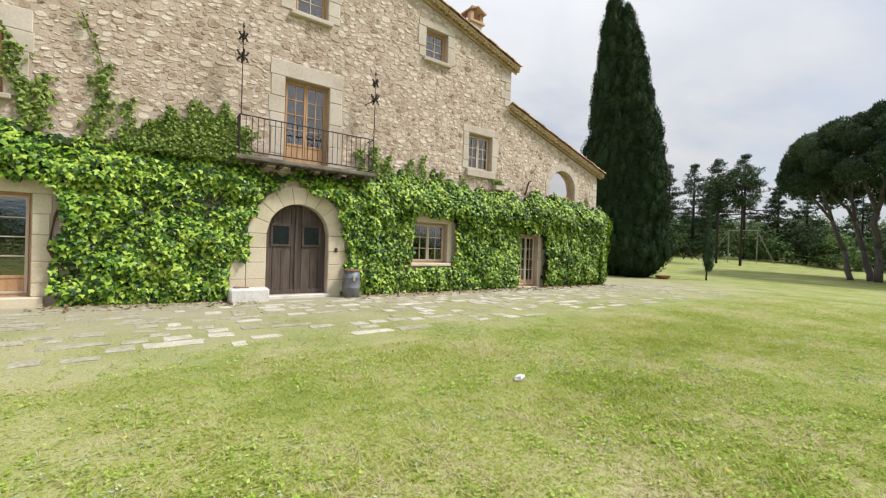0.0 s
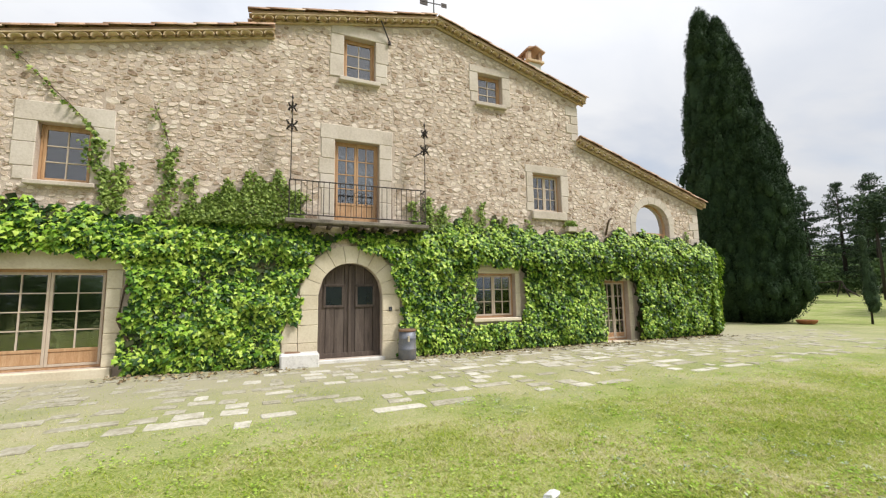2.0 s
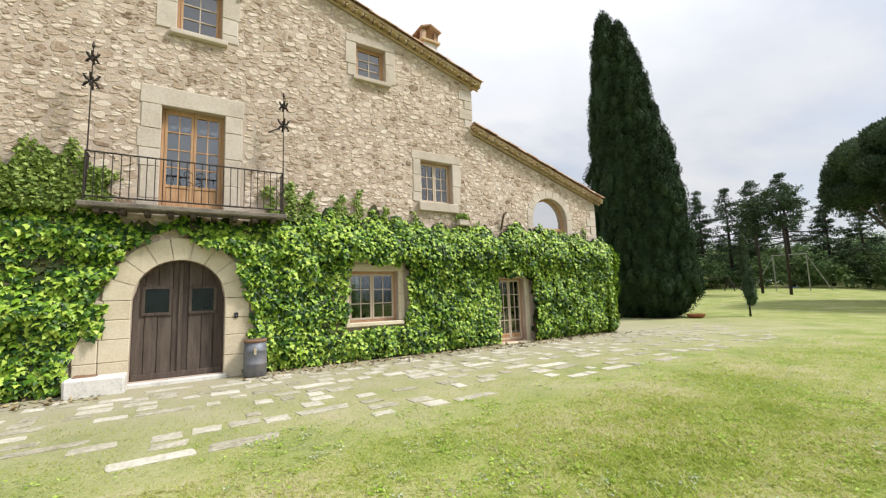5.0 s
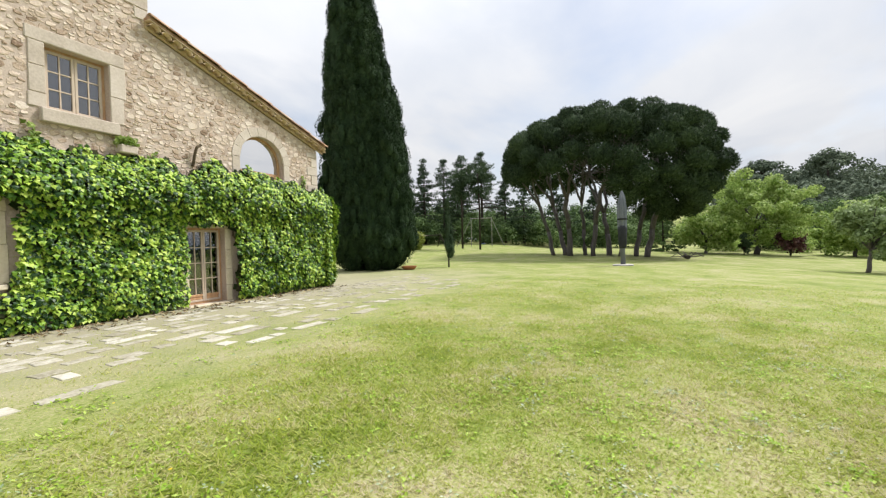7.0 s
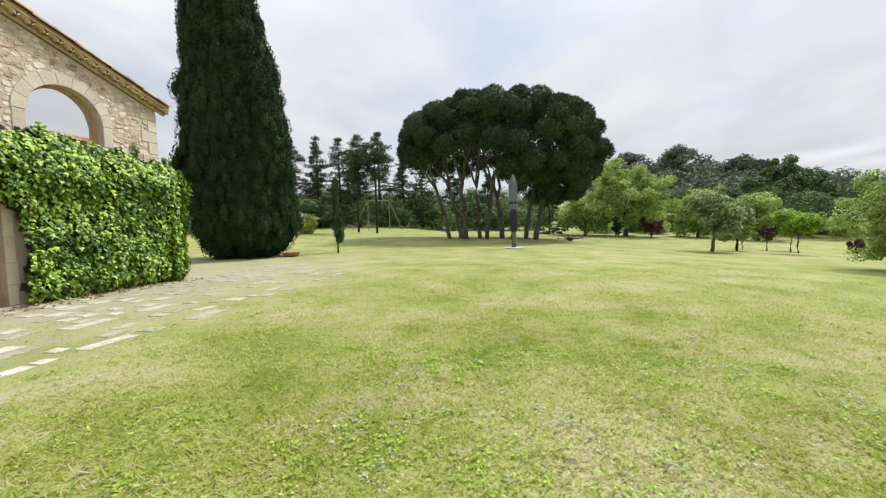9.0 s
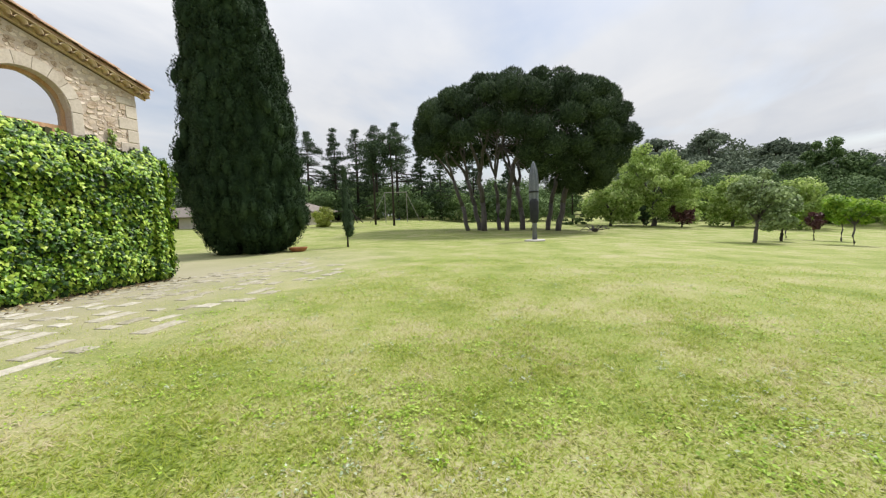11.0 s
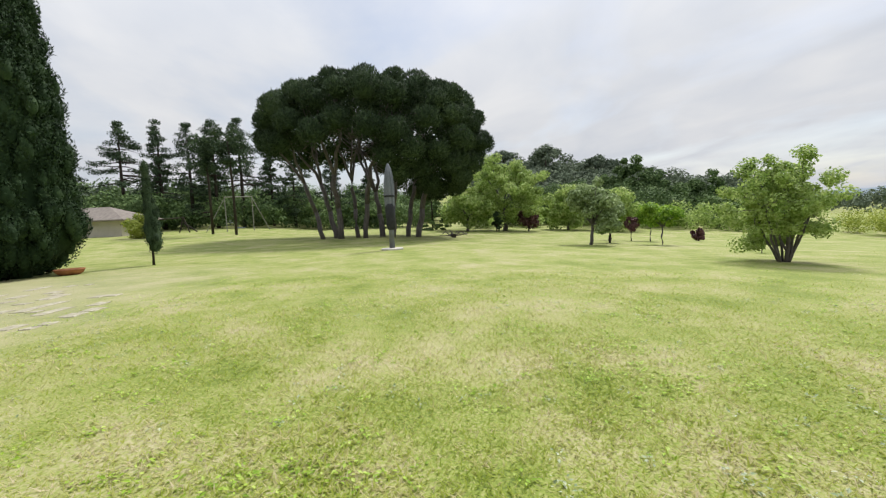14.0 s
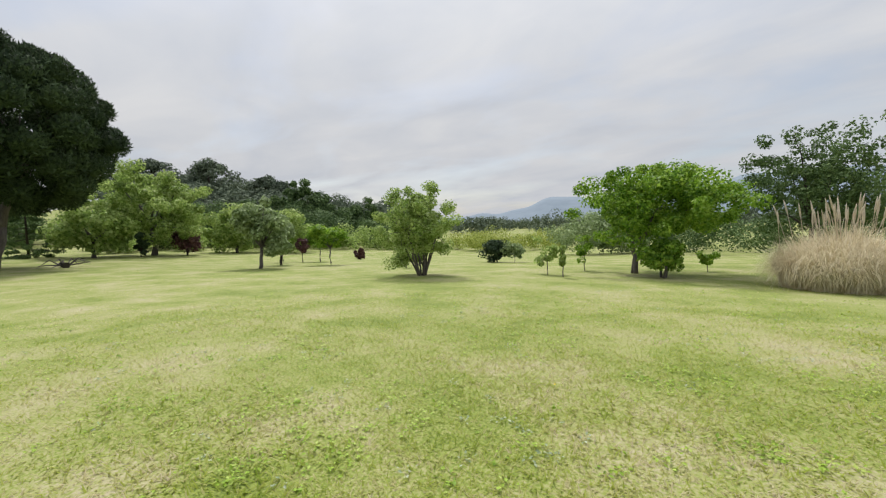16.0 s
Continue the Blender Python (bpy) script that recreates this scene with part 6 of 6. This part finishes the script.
def on_slab(p):
    hit = np.zeros(len(p), bool)
    for x, y, L, d, turn in PAVE:
        hit |= (np.abs(p[:, 0] - x) < L * 0.33) & (np.abs(p[:, 1] - y) < d * 0.24)
    return hit


Q = np.concatenate([near_path(700000, 1.3, 11, 1.25), near_path(130000, 8, 30, 1.0)])
Q = Q[(Q[:, 1] < -0.3) & ~((Q[:, 1] > -6.2) & on_slab(Q))]
thin = np.where((Q[:, 1] > -5.6) & (Q[:, 0] < 16), 0.55, 1.0)
Q = Q[rg.uniform(size=len(Q)) < thin]
n = len(Q)
patch = 0.5 + 0.35 * value_noise(Q[:, 0], Q[:, 1], 1.1, 5) + 0.3 * value_noise(Q[:, 0], Q[:, 1], 0.3, 6)
hgt = (0.019 + 0.026 * patch + 0.018 * rg.uniform(size=n)) * np.where(Q[:, 1] > -5.6, 0.75, 1.0)
P = np.column_stack([Q, ground_z(Q[:, 0], Q[:, 1]) + lumps(Q[:, 0], Q[:, 1]) - 0.004])
ang = rg.uniform(0, 2 * math.pi, n)
tipv = np.stack([np.cos(ang), np.sin(ang), rg.uniform(0.10, 0.80, n)], -1)
side = np.stack([-np.sin(ang), np.cos(ang), 0 * ang], -1)
BLADE = (np.array([[-0.5, 0, 0], [0.5, 0, 0], [0, 1, 0]]), np.array([[0, 1, 2]]))
tagged(obj("grass", leaves("grass", P, np.cross(side, tipv), tipv, hgt * rg.uniform(0.9, 1.8, n), M_BLADE, BLADE, width=0.19)), "short mown lawn grass mixed with dry straw", "grass", kind="stuff")

# rosettes of clover and weeds
def rosettes(name, label, count, k, spread, reach, mat, seed, cut):
    C = near_path(count, 1.4, 13, 1.15)
    C = C[C[:, 1] < -4.6]
    C = C[rg.uniform(size=len(C)) < 0.10 + 0.90 * (value_noise(C[:, 0], C[:, 1], 0.9, seed) + 0.5 * value_noise(C[:, 0], C[:, 1], 0.28, seed + 1) > cut)]
    cen = np.repeat(C, k, 0)
    ang = rg.uniform(0, 2 * math.pi, len(cen))
    rad_ = spread * rg.uniform(0.0, 1.0, len(cen))
    P = np.column_stack([cen + np.stack([rad_ * np.cos(ang), rad_ * np.sin(ang)], -1), ground_z(cen[:, 0], cen[:, 1]) + lumps(cen[:, 0], cen[:, 1]) + rg.uniform(0.006, 0.03, len(cen))])
    tipv = np.stack([np.cos(ang), np.sin(ang), rg.uniform(0.1, 0.6, len(cen))], -1)
    tagged(obj(name, leaves(name, P, rg.normal(size=(len(cen), 3)) * 0.3 + (0, 0, 1), tipv, reach * rg.uniform(0.5, 1.3, len(cen)), mat, DIAMOND, width=0.6)), label, "weeds", kind="stuff")


rosettes("weeds", "low bright green clover and weed rosettes in the lawn", 17000, 8, 0.07, 0.034, M_CLOVER, 9, 0.05)
rosettes("silver_weeds", "small silvery grey-green weed rosettes in the lawn", 4200, 9, 0.07, 0.030, M_SILVERLEAF, 19, 0.30)


# fallen vine leaves along the foot of the wall
n = 1500
lx, ly = rg.uniform(-9.5, 13.5, n), -0.32 - 0.75 * rg.uniform(0, 1, n) ** 1.8
lx_ok = (np.abs(lx) > 1.0) & ((lx < -6.9) | (lx > -5.0))
lx, ly = lx[lx_ok], ly[lx_ok]
n = len(lx)
P = np.column_stack([lx, ly, ground_z(lx, ly) + rg.uniform(0.012, 0.035, n)])
tagged(obj("leaf_litter", leaves("leaf_litter", P, rg.normal(size=(n, 3)) * 0.35 + (0, 0, 1), rg.normal(size=(n, 3)) * (1, 1, 0.2), rg.uniform(0.05, 0.11, n), M_LITTER, DIAMOND, width=0.8)), "dry brown fallen leaves along the wall foot", "leaves", kind="stuff")


# a few dandelions and a scrap of paper in the lawn
D_ = near_path(26, 2.0, 8.0)
D_ = D_[D_[:, 1] < -5]
k = 12
cen = np.repeat(D_, k, 0)
ang = np.tile(np.arange(k) * 2 * math.pi / k, len(D_))
P = np.column_stack([cen, ground_z(cen[:, 0], cen[:, 1]) + lumps(cen[:, 0], cen[:, 1]) + 0.05])
tagged(obj("dandelions", leaves("dandelions", P, np.stack([0.2 * np.cos(ang), 0.2 * np.sin(ang), 0 * ang + 1], -1), np.stack([np.cos(ang), np.sin(ang), 0 * ang + 0.2], -1), 0.012, M_DANDELION)), "tiny yellow dandelion flowers in the grass", "flowers", kind="stuff")
scrap = tagged(part("paper_scrap", box(-0.07, 0.06, -0.04, 0.045, 0.0, 0.05, 0.015, wob=0.012, seed=2), M_CURTAIN, None, m=pose(0.14, -7.82, gz(0.14, -7.82) + 0.012, 0, 0, 20)), "small white crumpled paper scrap lying on the lawn", "paper")


# ---- rubble stones of the front wall ----
def rubble_template(seed):
    rr = random.Random(seed)
    pts = []
    for j in range(8):
        a = 2 * math.pi * (j + 0.5 + rr.uniform(-0.28, 0.28)) / 8
        sx, sy = math.cos(a), math.sin(a)
        q = max(abs(sx), abs(sy))
        k = rr.uniform(0.74, 1.06)
        pts.append((0.5 * sx / q * k, 0.5 * sy / q * k))
    V = [(x, 0.02, z) for x, z in pts] + [(x * 0.94, -1.0 + rr.uniform(-0.6, 0.6), z * 0.90) for x, z in pts]
    Fq = [(j, (j + 1) % 8, 8 + (j + 1) % 8, 8 + j) for j in range(8)] + [(8, 9, 10, 11), (8, 11, 12, 15), (12, 13, 14, 15)]
    return np.array(V), np.array(Fq)[:, ::-1]


TEMPL = [rubble_template(s) for s in range(14)]
SINGLE = [np_mesh("stone", v * (1, 1, 1), f, M_RUBBLE_OB) for v, f in TEMPL]
SUR = {"window_ground": (0.2, 0.2, 0.1), "door_left": (0.34, 0.42, 0.1), "door_right": (0.22, 0.2, 0), "door_balcony": (0.42, 0.40, 0), "window_upper_left": (0.40, 0.42, 0.1), "window_upper_right": (0.31, 0.26, 0.26),
       "window_attic_left": (0.36, 0.32, 0.12), "window_attic_right": (0.30, 0.22, 0.12), "window_arched": (0.24, 0.24, 0.2), "door_arch": (0.5, 0.4, 0)}


def dressed(x, z):
    for nm, (j, l, s) in SUR.items():
        x0, x1, z0, z1, rise = OPEN[nm]
        if x0 - j < x < x1 + j and z0 - s < z < z1 + l:
            if rise and z > z1 - rise:
                xc, rx_ = (x0 + x1) / 2, (x1 - x0) / 2
                if ((x - xc) / (rx_ + j)) ** 2 + ((z - z1 + rise) / (rise + l)) ** 2 > 1:
                    continue
            return True
    return False


rr = random.Random(99)
V, Fq, single = [], [], 0
CELL = 0.015
taken = np.zeros((int(26.2 / CELL) + 2, int(8.0 / CELL) + 2), bool)
for w0, h0, tries in ((0.30, 0.16, 90), (0.23, 0.13, 700), (0.18, 0.11, 3600), (0.14, 0.09, 14000), (0.11, 0.07, 28000), (0.085, 0.055, 40000), (0.06, 0.042, 40000)):
    for _ in range(tries):
        w, hh = w0 * rr.uniform(0.8, 1.25), h0 * rr.uniform(0.75, 1.35)
        cx, cz = rr.uniform(-12.9, 13.15 - w / 2), rr.uniform(2.5, 9.6)
        if cz + hh / 2 > wall_top(cx) - 0.03 or cz + hh / 2 > wall_top(min(cx + w / 2, 13.19)) - 0.02 or cz < np.interp(cx, VX, VZ) - 0.4 or dressed(cx, cz):
            continue
        i0, i1, j0, j1 = int((cx - w / 2 + 13) / CELL + 0.5), int((cx + w / 2 + 13) / CELL + 0.5), int((cz - hh / 2 - 2.3) / CELL + 0.5), int((cz + hh / 2 - 2.3) / CELL + 0.5)
        if taken[i0:i1, j0:j1].any():
            continue
        taken[i0:i1, j0:j1] = True
        t, turn, proud = rr.randrange(14), rr.uniform(-0.32, 0.32), rr.uniform(0.004, 0.014)
        if 2.6 < cx < 5.3 and 4.0 < cz < 7.2 and single < 298:
            obj("stone", SINGLE[t], wall_south, m=Matrix.Translation((cx, 0, cz)) @ Matrix.Rotation(turn, 4, "Y") @ Matrix.Diagonal((w * 1.08, proud, hh * 1.1, 1)))
            single += 1
            continue
        v, f = TEMPL[t]
        c, s = math.cos(turn), math.sin(turn)
        vx, vz = v[:, 0] * w * 1.08, v[:, 2] * hh * 1.1
        Fq.append(f + 16 * len(V))
        V.append(np.stack([cx + vx * c + vz * s, v[:, 1] * proud, cz - vx * s + vz * c], -1))
tagged(obj("stone_facing", np_mesh("stone_facing", np.concatenate(V), np.concatenate(Fq), M_RUBBLE), wall_south), kind="stuff")
# corner stones at the free edges of the wall
for xe, z0, z1, s in ((13.2, 3.0, 4.7, -1), (7.6, 6.7, 7.9, -1)):
    zz_, k = z0, 0
    while zz_ < z1 - 0.1:
        h = min(rr.uniform(0.22, 0.34), z1 - zz_)
        w = 0.5 if k % 2 else 0.3
        part("corner_stone", box(xe - w, xe + 0.006, -0.024, 0.2, zz_ + 0.005, zz_ + h - 0.005, 0.014, wob=0.005, seed=k), M_ASHLAR, wall_south)
        zz_ += h; k += 1

# ---- tiles along the roof edges ----
for r_ob, xa, za, xb, zb, L, sl in ROOFS:
    m = int(L / 0.265)
    for i in range(m):
        u = (i + 0.5) / m
        obj("scallop", SCALLOP, r_ob, m=pose(xa + (xb - xa) * u, -0.215, za + (zb - za) * u + 0.03, 0, -math.degrees(sl), 0) @ Matrix.Diagonal((1, 0.9, 0.92, 1)))
    down = 1 if zb < za else -1
    dv = Vector((math.cos(sl), 0, math.sin(sl))) * down
    nv = Vector((-math.sin(sl), 0, math.cos(sl)))
    xv = dv.cross(nv)
    m = int(L / 0.42)
    for row, y in enumerate((-0.19, 0.05, 0.29)):
        for i in range(m):
            u = (i + (0.0 if down > 0 else 1.0)) / m
            p = Vector((xa + (xb - xa) * u, y, za + (zb - za) * u + 0.215)) + nv * (0.012 * (i % 2) + 0.01 * random.random()) + dv * random.uniform(-0.03, 0.03)
            tilt = Matrix((xv, dv, nv)).transposed().to_4x4()
            obj("tile", TILE, r_ob, m=Matrix.Translation(p) @ tilt @ pose(0, 0, 0, 3.0, 0, 0))
